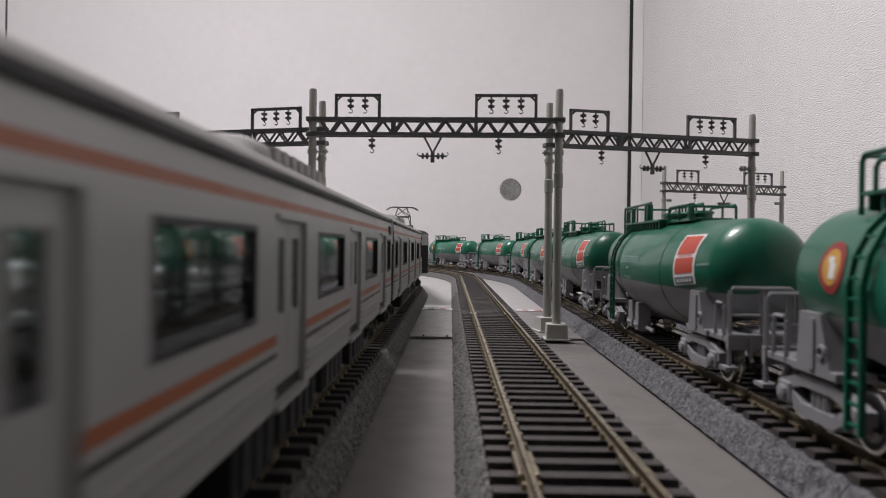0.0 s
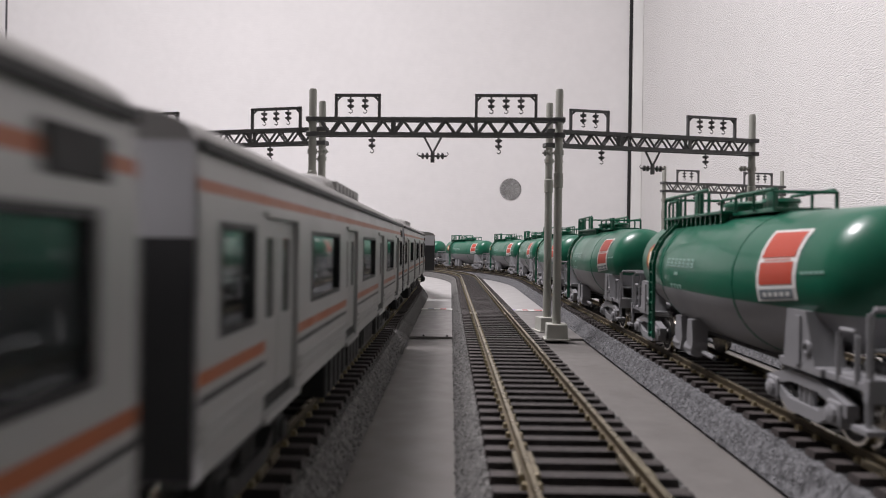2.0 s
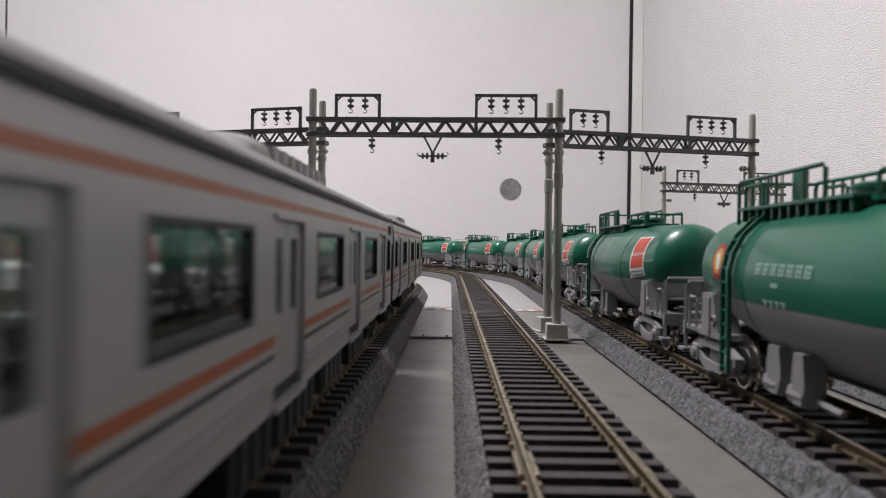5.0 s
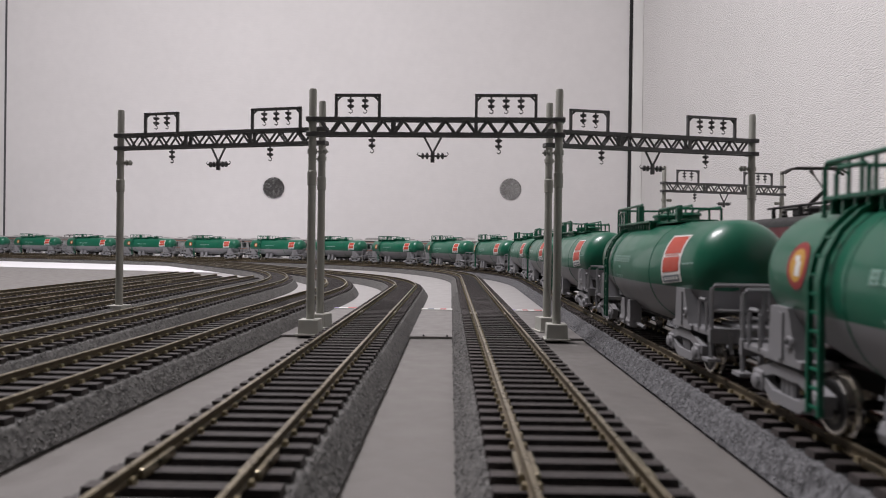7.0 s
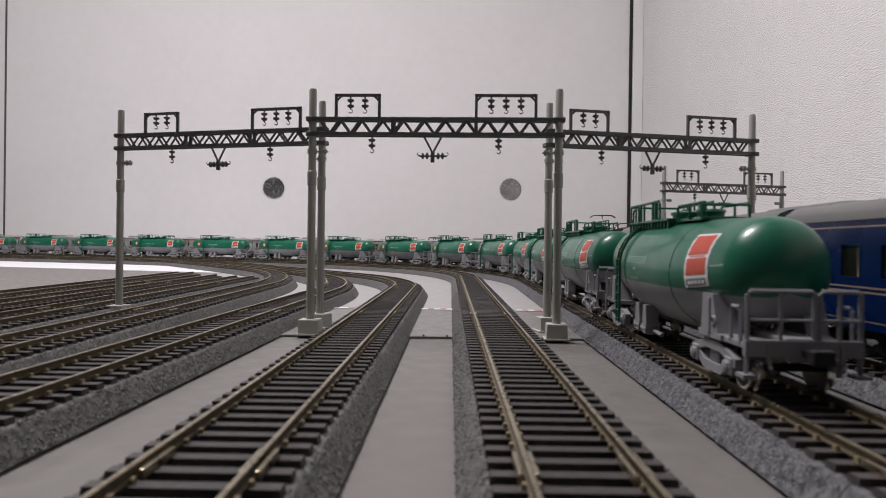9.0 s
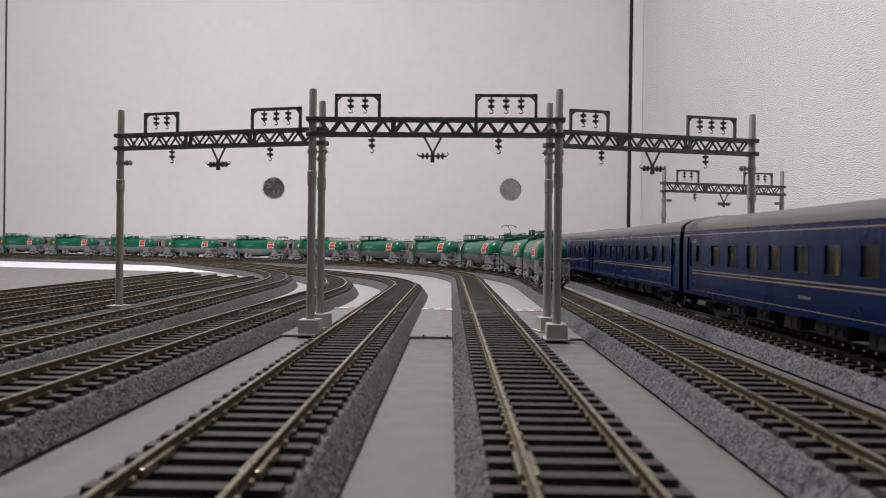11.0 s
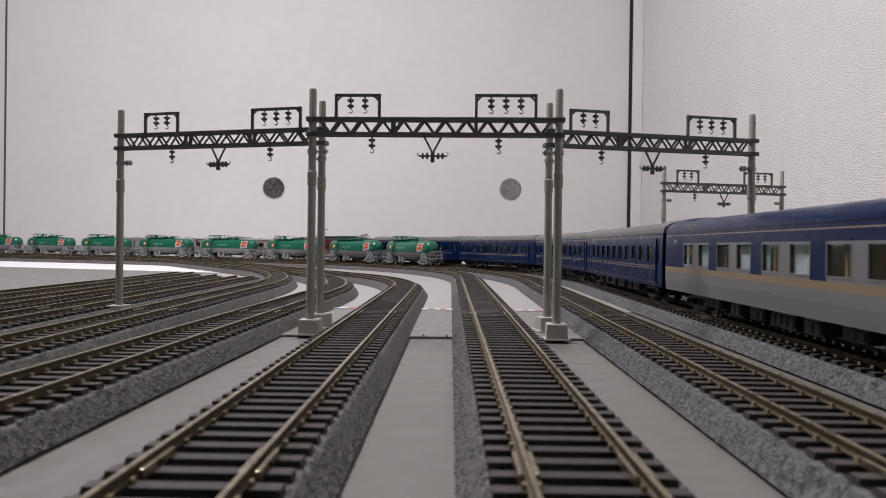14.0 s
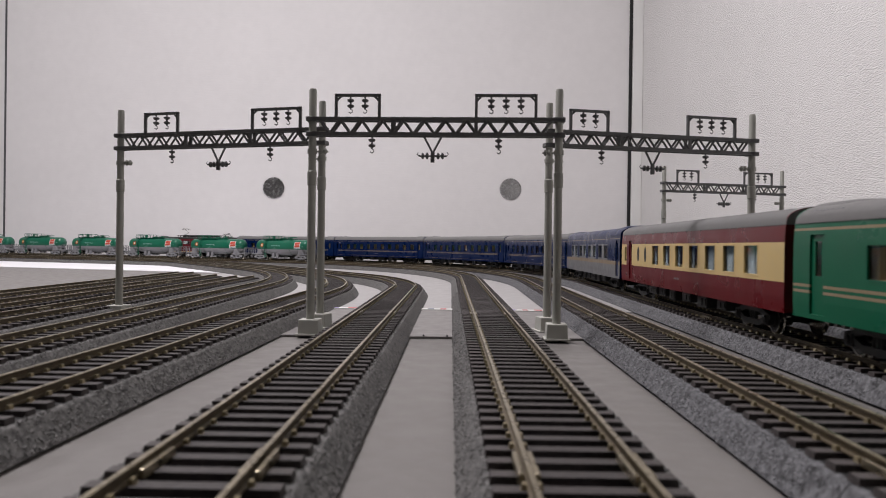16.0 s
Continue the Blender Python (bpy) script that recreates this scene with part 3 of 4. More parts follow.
def tank_disc(bm, x, ang, r, lift, mat, side, n=24, inner=0.0):
    zc, rt = tank_ring(x)
    def pt(rad, k):
        dx, du = rad * math.cos(k), rad * math.sin(k)
        p = tank_point(x + dx, radians(ang) + du / rt, lift)
        return bm.verts.new((p[0], p[1] * side, p[2]))
    outer = [pt(r, k * math.tau / n) for k in range(n)]
    if inner:
        inn = [pt(inner, k * math.tau / n) for k in range(n)]
        for k in range(n):
            bm.faces.new((outer[k], outer[(k + 1) % n], inn[(k + 1) % n], inn[k])).material_index = mat
    else:
        c = pt(0, 0)
        for k in range(n):
            bm.faces.new((outer[k], outer[(k + 1) % n], c)).material_index = mat


def tank_wagon():
    top = tagged(empty("tank_wagon"), "green and grey bogie tank wagon with ladder and red label", "tank wagon", "tank wagons of the freight train")
    # tank shell, green above and grey below
    heads = [TANK_END - d for d in (8.5, 6.6, 4.6, 2.9, 1.6, 0.7, 0.2, 0)]
    half_xs = [0, 10, 20, 27, 33, 45, 54] + heads
    xs = [-x for x in reversed(half_xs[1:])] + half_xs
    bm = bmesh.new()
    rings = []
    for x in xs:
        zc, r = tank_ring(x)
        split = math.degrees(math.asin(max(-1.0, min(1.0, (22.0 - zc) / r))))
        angs = [split + (180 - 2 * split) * i / 24 for i in range(25)] + [180 - split + (180 + 2 * split) * i / 16 for i in range(1, 16)]
        rings.append([bm.verts.new(tank_point(x, radians(a))) for a in angs])
    for r0, r1 in zip(rings, rings[1:]):
        for k in range(40):
            f = bm.faces.new((r0[k], r0[(k + 1) % 40], r1[(k + 1) % 40], r1[k]))
            f.material_index = 0 if k < 24 else 1
    for ring in (rings[0], rings[-1]):
        bm.faces.new(ring).material_index = 0
    shell = part("tank", bm, [M_GREEN, M_TANKGREY], top, "glossy green tank with grey underside", smooth=True)
    for xx in (-27.5, 27.5):
        bm = bmesh.new()
        add_loft(bm, [[tank_point(xx + d, radians(a), l) for a in range(0, 360, 10)] for d, l in ((-0.35, 0.0), (-0.25, 0.14), (0.25, 0.14), (0.35, 0.0))], caps=False)
        part("seam", bm, M_GREEN, shell)
    for side in (-1, 1):
        # red and white label
        bm = bmesh.new()
        x0, x1 = -53, -38.5
        tank_patch(bm, x0, x1, -17, 43, 0.16, 0, side=side)
        tank_patch(bm, x0 + 1.2, x1 - 1.2, 17.5, 40.5, 0.22, 1, side=side)
        tank_patch(bm, x0 + 1.2, x1 - 1.2, -4, 13.5, 0.22, 1, side=side)
        tank_patch(bm, x0 + 2.4, x1 - 2.4, 14.6, 16.4, 0.22, 3, side=side)
        tank_patch(bm, x0 + 1.2, x1 - 1.2, -15.5, -8, 0.22, 2, side=side)
        for i in range(5):
            tank_patch(bm, x0 + 2.2 + i * 2.1, x0 + 3.6 + i * 2.1, -13.5, -10, 0.27, 0, 1, 1, side=side)
        part("label_plate", bm, [M_PRINTWHITE, M_RED, M_PRINTGREY, M_PINKPALE], shell, "white bordered label with two red fields")
        # round emblem
        bm = bmesh.new()
        tank_disc(bm, 47, 12, 4.6, 0.16, 3, side, inner=3.1)
        tank_disc(bm, 47, 12, 3.2, 0.2, 2, side)
        tank_patch(bm, 45.2, 47.4, 4, 15, 0.27, 1, 2, 2, side=side)
        tank_patch(bm, 46.0, 48.2, 15, 19, 0.27, 1, 2, 2, side=side)
        part("emblem", bm, [M_RED, M_PRINTWHITE, M_YELLOW, M_CRIMSON], shell, "round red and white emblem")
        # lettering as bars
        bm = bmesh.new()
        for i in range(7):
            a = -3 + i * 3.4
            for u0, u1, v0, v1 in ((0, 2.5, 15.6, 17.0), (0.2, 0.8, 9.5, 15.6), (1.7, 2.3, 9.5, 15.6), (0.2, 2.4, 12.0, 13.2), (0, 2.5, 9.0, 10.0)):
                tank_patch(bm, a + u0, a + u1, v0, v1, 0.15, 0, 1, 1, side=side)
        tank_patch(bm, 9, 12, 1, 4, 0.15, 0, 1, 1, side=side)
        for i in range(4):
            tank_patch(bm, 6 + i * 2.6, 8.0 + i * 2.6, -9, -7.6, 0.15, 0, 1, 1, side=side)
            tank_patch(bm, 6.4 + i * 2.6, 7.4 + i * 2.6, -12, -9, 0.15, 0, 1, 1, side=side)
        for i in range(5):
            tank_patch(bm, -61.5 + i * 1.5, -60.4 + i * 1.5, 3, 5.2, 0.15, 0, 1, 1, side=side)
        tagged(part("lettering", bm, M_PALEGREEN, shell, "faded white lettering too small to read"), kind="stuff")
        # ladder: follows the tank side, then straight down
        LX = 35
        bm = bmesh.new()
        path = []
        for a in (88, 70, 52, 36, 20, 5):
            zc, r = tank_ring(LX)
            path.append(((r + 1.4) * math.cos(radians(a)), zc + (r + 1.4) * math.sin(radians(a))))
        path += [(16.6, 23), (16.6, 5.2)]
        for sx in (-1.9, 1.9):
            rows = []
            for i, (py, pz) in enumerate(path):
                py2, pz2 = path[min(i + 1, len(path) - 1)]
                py1, pz1 = path[max(i - 1, 0)]
                ty, tz = py2 - py1, pz2 - pz1
                l = math.hypot(ty, tz)
                ny, nz = -tz / l, ty / l
                rows.append([(LX + sx - 0.3, side * (py - ny * 0.5), pz - nz * 0.5), (LX + sx + 0.3, side * (py - ny * 0.5), pz - nz * 0.5), (LX + sx + 0.3, side * (py + ny * 0.5), pz + nz * 0.5), (LX + sx - 0.3, side * (py + ny * 0.5), pz + nz * 0.5)])
            add_loft(bm, rows)
        for i in range(10):
            k = i / 9
            z = 6.5 + k * 29
            zc, r = tank_ring(LX)
            y = 16.6 if z < 25 else math.sqrt(max(1, (r + 1.4) ** 2 - (z - zc) ** 2))
            add_tube(bm, [(LX - 1.9, side * y, z), (LX + 1.9, side * y, z)], 0.32, 5)
        part("ladder", bm, M_GREEN, top, "green side ladder")
        # end handrails and steps
        for sx in (-1, 1):
            bm = bmesh.new()
            xb = sx * 75
            ya, yb = side * 12.6, side * (-2.4 if side * sx < 0 else 3.4)
            add_tube(bm, [(xb, ya, 5.4), (xb, ya, 23.2), (xb, ya - side * 0.8, 24), (xb, yb + side * 0.8, 24), (xb, yb, 23.2), (xb, yb, 12)], 0.6, 6)
            add_tube(bm, [(xb, (ya + yb) / 2, 24), (xb, (ya + yb) / 2, 12)], 0.5, 6)
            add_tube(bm, [(xb, ya, 17.5), (xb, yb, 17.5)], 0.4, 6)
            add_tube(bm, [(xb - sx * 9, ya, 11.5), (xb - sx * 9, ya, 19.2), (xb - sx * 8.2, ya, 20), (xb - sx * 4, ya, 20), (xb - sx * 3.4, ya, 19.4), (xb - sx * 3.4, ya, 11.5)], 0.5, 6)
            add_box(bm, xb - 2.2, xb + 2.2, ya - 1.6, ya + 1.6, 4.6, 5.4)
            part("end_handrail", bm, M_FRAMEGREY, top, "grey tubular end handrail")
            # saddle and ribbed brackets
            bm = bmesh.new()
            xc = sx * 54
            sec = [(-6.2, 12.2), (6.2, 12.2), (5.0, 22), (-2.5, 22)]
            add_loft(bm, [[(xc + u, side * 8.0, z) for u, z in sec], [(xc + u * 0.96, side * 13.6, z) for u, z in sec]])
            add_box(bm, xc - 8, xc + 8, side * 10 - 3.6, side * 10 + 3.6, 10.8, 12.4, bevel=0.2)
            add_lathe(bm, [(-0.2, 1.5), (0.5, 1.3), (0.6, 0.9), (0.1, 0.8)], (xc - 3.4, side * 13.5, 15.4), "y", 10)
            add_box(bm, xc - 1, xc + 1, side * 13.4 - 0.5, side * 13.4 + 0.6, 12, 21)
            part("saddle", bm, M_FRAMEGREY, top, "light grey saddle bracket")
    # end platforms
    for sx in (-1, 1):
        bm = bmesh.new()
        a, b = sorted((sx * 58, sx * 75.5))
        add_box(bm, a, b, -12.8, 12.8, 10.8, 12.2, bevel=0.2)
        add_box(bm, a, b, -4, 4, 8.2, 13.4, bevel=0.3)
        add_box(bm, sx * 75 - 0.8, sx * 75 + 0.8, -13.2, 13.2, 9.2, 13.0, bevel=0.2)
        for yy in (-8, 8):
            add_tube(bm, [(sx * 75.6, yy, 12), (sx * 76, yy, 8), (sx * 77, yy, 6.6)], 0.6, 6)
        part("end_platform", bm, M_FRAMEGREY, top, "grey end platform with headstock")
        coupler(top, sx * 76.5, sx)
        bogie(top, sx * 54, 23.0, M_FRAMEGREY, "grey cast bogie frame")
    # top walkway, dome and rails
    made_top = []
    bm = bmesh.new()
    add_box(bm, 4, 54, -9.5, 9.5, 44.2, 45.0, bevel=0.15)
    for i in range(13):
        xx = 5.5 + i * 3.9
        for side in (-1, 1):
            add_box(bm, xx - 0.3, xx + 0.3, side * 8.0 - 1.0, side * 8.0 + 1.0, 41.6, 44.3)
    add_box(bm, -20, 4, -6.5, 6.5, 43.6, 44.6, bevel=0.15)
    made_top.append(part("walkway", bm, M_GREEN, top, "green walkway on top of the tank"))
    bm = bmesh.new()
    add_lathe(bm, [(43, 6.4), (46, 6.4), (46.2, 7.0), (46.9, 7.0), (47.4, 5.6), (47.6, 2.0)], (8, 0, 0), "z", 18)
    add_lathe(bm, [(43, 4.0), (46.2, 4.0), (46.4, 4.6), (47.2, 4.2)], (-9, 0, 0), "z", 14)
    add_box(bm, 25.5, 30.5, 6.4, 7.6, 44.8, 51.5, bevel=0.2)
    add_box(bm, -17, -13, 4.2, 5.4, 44.4, 49.4, bevel=0.2)
    made_top.append(part("hatch", bm, M_GREEN, top, "green filling hatches and valve box", smooth=True))
    bm = bmesh.new()
    for side in (-1, 1):
        y = side * 9.2
        add_tube(bm, [(54, y, 41), (54, y, 50), (53, y, 51.2), (46, y, 51.2)], 0.5, 6)
        add_tube(bm, [(50, y, 44), (50, y, 48.6), (49, y, 49.8), (41, y, 49.8), (40, y, 49.2), (40, y, 44)], 0.45, 6)
        for xx in (46, 42, 38, 34, 22):
            add_tube(bm, [(xx, y, 44), (xx, y, 51)], 0.4, 5)
        add_tube(bm, [(46, y, 51.2), (15, y, 51.2), (13.8, y, 50.4), (13.8, y, 44.5)], 0.5, 6)
        add_tube(bm, [(1, y * 0.75, 44.3), (1, y * 0.75, 48), (0, y * 0.75, 48.6), (-20, y * 0.75, 48.6), (-21, y * 0.75, 48), (-21, y * 0.75, 43.5)], 0.45, 6)
        add_tube(bm, [(-10, y * 0.75, 44), (-10, y * 0.75, 48.6)], 0.4, 5)
    add_tube(bm, [(54, -9.2, 51), (54, 9.2, 51)], 0.45, 6)
    add_tube(bm, [(-21, -6.9, 48), (-21, 6.9, 48)], 0.45, 6)
    made_top.append(part("top_handrail", bm, M_GREEN, top, "green tubular handrails"))
    for ob in made_top:
        ob.location = (-7 * MM, 0, -1.7 * MM)
    # brake gear under the belly
    for xx, yy, w in ((17, 12.2, 6.5), (6, 12.6, 5)):
        for side in (-1, 1):
            bm = bmesh.new()
            ya, yb = sorted((side * (yy - 2.6), side * (yy + 1.6)))
            sec = [(-w * 0.35, 14), (w * 0.35, 14), (w * 0.5, 9), (w * 0.35, 4.4), (-w * 0.25, 4.4), (-w * 0.5, 8)]
            add_loft(bm, [[(xx + u, ya, z) for u, z in sec], [(xx + u, yb, z) for u, z in sec]])
            add_lathe(bm, [(-3.5, 0.8), (-3.0, 2.2), (2.2, 2.4), (2.8, 1.4)], (xx + w * 0.3, side * (yy - 0.4), 6.0), "x", 10)
            add_tube(bm, [(xx, side * (yy - 1), 5.6), (xx - 9, side * (yy - 2), 4.8)], 0.7, 6)
            part("brake_gear", bm, M_FRAMEGREY, top, "grey brake cylinder and levers")
    bm = bmesh.new()
    add_box(bm, -58, 58, -2.0, 2.0, 7.6, 11.0)
    part("centre_sill", bm, M_UNDER, top)
    top["half"] = 54.0
    return top


# -- coaches and commuter cars --
def side_wall(bm, sgn, x0, x1, zs_extra, yf, colour, holes, depth=0.8):
    """A car side as a sheet with openings through it and reveals of real depth."""
    xs = sorted({x0, x1, *[h[0] for h in holes], *[h[1] for h in holes]})
    zs = sorted({*zs_extra, *[h[2] for h in holes], *[h[3] for h in holes]})
    vc = {}

    def v(x, z, d=0.0):
        k = (round(x, 3), round(z, 3), d)
        if k not in vc:
            vc[k] = bm.verts.new((x, sgn * (yf(z) - d), z))
        return vc[k]

    def is_hole(xc, zc):
        return any(h[0] < xc < h[1] and h[2] < zc < h[3] for h in holes)
    cell = {}
    for i in range(len(xs) - 1):
        for j in range(len(zs) - 1):
            xc, zc = (xs[i] + xs[i + 1]) / 2, (zs[j] + zs[j + 1]) / 2
            cell[i, j] = is_hole(xc, zc)
            if not cell[i, j]:
                f = bm.faces.new((v(xs[i], zs[j]), v(xs[i + 1], zs[j]), v(xs[i + 1], zs[j + 1]), v(xs[i], zs[j + 1])))
                f.material_index = colour(xc, zc)
    for (i, j), hole in cell.items():
        if not hole:
            continue
        for di, dj, (a, b) in ((-1, 0, ((0, 0), (0, 1))), (1, 0, ((1, 0), (1, 1))), (0, -1, ((0, 0), (1, 0))), (0, 1, ((0, 1), (1, 1)))):
            if cell.get((i + di, j + dj)) is False:
                p = [(xs[i + a[0]], zs[j + a[1]]), (xs[i + b[0]], zs[j + b[1]])]
                f = bm.faces.new((v(*p[0]), v(*p[1]), v(*p[1], depth), v(*p[0], depth)))
                f.material_index = colour((p[0][0] + p[1][0]) / 2 + di * 0.05, (p[0][1] + p[1][1]) / 2 + dj * 0.05)


def roof_section(w, z0, z1, n=14, square=2.6):
    pts = []
    for i in range(n + 1):
        a = math.pi * i / n
        c, s = math.cos(a), math.sin(a)
        pts.append((math.copysign(abs(c) ** (2 / square), c) * w, z0 + (abs(s) ** (2 / square)) * (z1 - z0)))
    return pts


def car_shell(top, L, W, zb, ze, zr, mats, colour, zlines, windows, doors, roof_mat, roof_label, interior, door_mat=0, frames=None, wall_label=""):
    """Side walls with openings, ends, roof, floor, interior, panes and doors."""
    hw = W / 2

    def yf(z):
        k = (z - zb) / (ze - zb)
        return hw - 0.5 * max(0.0, k - 0.72) ** 2 * 12 - 0.25 * max(0.0, 0.18 - k) * 6
    holes = [w[:4] for w in windows] + [d[:4] for d in doors]
    for sgn in (-1, 1):
        bm = bmesh.new()
        side_wall(bm, sgn, -L / 2, L / 2, [zb, ze, zb + (ze - zb) * 0.18, zb + (ze - zb) * 0.72, zb + (ze - zb) * 0.86, *zlines], yf, colour, holes)
        wall = part("side_wall", bm, mats, top, wall_label)
        for x0, x1, z0, z1, *kind in windows:
            bm = bmesh.new()
            y = sgn * (yf((z0 + z1) / 2) - 0.55)
            add_box(bm, x0, x1, min(y, y - sgn * 0.3), max(y, y - sgn * 0.3), z0, z1)
            pane = part("window_pane", bm, M_GLASS, wall)
            pane.visible_shadow = False
            if frames:
                bm = bmesh.new()
                t = 0.45
                ya, yb = sorted((sgn * (yf((z0 + z1) / 2) - 0.6), sgn * (yf((z0 + z1) / 2) + 0.12)))
                for b in ((x0 - t, x1 + t, z1 - 0.2, z1 + t), (x0 - t, x1 + t, z0 - t, z0 + 0.2), (x0 - t, x0 + 0.2, z0 + 0.2, z1 - 0.2), (x1 - 0.2, x1 + t, z0 + 0.2, z1 - 0.2)):
                    add_box(bm, b[0], b[1], ya, yb, b[2], b[3])
                if kind and kind[0] == "double":
                    add_box(bm, (x0 + x1) / 2 - 0.3, (x0 + x1) / 2 + 0.3, ya, yb - 0.2 if sgn > 0 else yb, z0, z1)
                part("window_frame", bm, frames, wall)
        for x0, x1, z0, z1, leaves in doors:
            n = leaves
            for i in range(n):
                a, b = x0 + (x1 - x0) * i / n, x0 + (x1 - x0) * (i + 1) / n
                bm = bmesh.new()
                wz0, wz1 = z0 + (z1 - z0) * 0.48, z1 - 2.2
                m = (b - a) * 0.27

                def flat(z):
                    return yf(z) - 0.7
                side_wall(bm, sgn, a + 0.1, b - 0.1, [z0, z1, zb + (ze - zb) * 0.72], flat, lambda x, z: 0, [(a + m, b - m, wz0, wz1)], 0.4)
                door = part("door", bm, mats[door_mat], wall)
                bm = bmesh.new()
                y = sgn * (yf((wz0 + wz1) / 2) - 1.0)
                add_box(bm, a + m, b - m, min(y, y - sgn * 0.2), max(y, y - sgn * 0.2), wz0, wz1)
                pane = part("door_pane", bm, M_GLASS, door)
                pane.visible_shadow = False
    # ends
    for sx in (-1, 1):
        bm = bmesh.new()
        sec = [(-hw + 0.1, zb), (hw - 0.1, zb)] + [(y, z) for y, z in roof_section(yf(ze), ze, zr - 0.1)]
        f0 = [(sx * (L / 2 - 0.05), y, z) for y, z in sec]
        f1 = [(sx * (L / 2 - 0.9), y, z) for y, z in sec]
        add_loft(bm, [f0, f1])
        # silver cars get the paled end colour, which paints the light falling there
        end = part("end_wall", bm, M_ENDLIT if interior == "saloon" and mats[0] is M_SILVER else mats[0], top)
        # added dark sheet: the shaded lower part of the end wall, as colour
        if interior == "saloon":
            bm = bmesh.new()
            a, b = sorted((sx * (L / 2 - 0.1), sx * (L / 2 + 0.15)))
            add_box(bm, a, b, -hw + 0.3, hw - 0.3, zb + 0.2, 33.5)
            part("end_shade", bm, M_ENDSHADE, end, "dark grey sheet painting the shade on the lower end wall")
        bm = bmesh.new()
        reach = 0.8 if interior == "saloon" else 3.4
        a, b = sorted((sx * (L / 2 - 0.2), sx * (L / 2 + reach)))
        add_box(bm, a, b, -6.0, 6.0, zb + 1, ze - 3, bevel=0.3)
        part("gangway", bm, M_UNDER, top, "black gangway door surround")
        coupler(top, sx * (L / 2 - 4), sx)
    # roof
    bm = bmesh.new()
    sec = roof_section(yf(ze) + 0.25, ze, zr)
    add_loft(bm, [[(x, y * k, ze + (z - ze) * q - 0.02) for y, z in sec] for x, k, q in ((-L / 2 - 0.1, 0.985, 0.93), (-L / 2 + 2.5, 1, 1), (L / 2 - 2.5, 1, 1), (L / 2 + 0.1, 0.985, 0.93))])
    roof = part("roof", bm, roof_mat, top, roof_label, smooth=True)
    # floor and seats
    bm = bmesh.new()
    add_box(bm, -L / 2 + 1, L / 2 - 1, -hw + 0.9, hw - 0.9, zb, zb + 3)
    part("floor_pan", bm, M_UNDER, top)
    bm = bmesh.new()
    rnd = random.Random(int(L * 10 + zb))
    if interior == "saloon":
        add_box(bm, -L / 2 + 6, L / 2 - 6, 5.0, hw - 1.6, zb + 3, 24)
        add_box(bm, -L / 2 + 6, L / 2 - 6, -hw + 1.6, -5.0, zb + 3, 24)
        x = -L / 2 + 10
        while x < L / 2 - 10:
            for yy in (-7, 7):
                add_tube(bm, [(x, yy, 24), (x, yy, ze)], 0.4, 5)
            x += 14
    else:
        x = -L / 2 + 12
        while x < L / 2 - 10:
            add_box(bm, x - 0.7, x + 0.7, -hw + 3.2, hw - 3.2, zb + 3, 36 - rnd.random() * 5)
            add_box(bm, x - 5, x + 5, -2, hw - 3, zb + 3, 25)
            x += 12.5
    part("interior", bm, M_INTGREY if interior == "saloon" else M_INTERIOR, top)
    return roof


def underframe(top, L, zb, seed, mat_a, mat_b, side_gap=14):
    rnd = random.Random(seed)
    x = -L / 2 + 62
    while x < L / 2 - 66:
        w = rnd.uniform(10, 24)
        zz = rnd.uniform(3.8, 6.0)
        bm = bmesh.new()
        for s in (-1, 1):
            add_box(bm, x, x + w, min(s * 6, s * 15.4), max(s * 6, s * 15.4), zz, zb + 0.5, bevel=0.4)
            for k in range(int(w // 5)):
                add_box(bm, x + 1 + k * 5, x + 4.4 + k * 5, s * 15.4 - 0.4, s * 15.4 + 0.4, zz + 1, zb - 1.5)
        part("equipment_box", bm, mat_b if rnd.random() < 0.35 else mat_a, top)
        x += w + rnd.uniform(3, side_gap)
    bm = bmesh.new()
    add_box(bm, -L / 2 + 4, L / 2 - 4, -3, 3, 8.0, zb + 0.5)
    part("centre_sill", bm, M_UNDER, top)


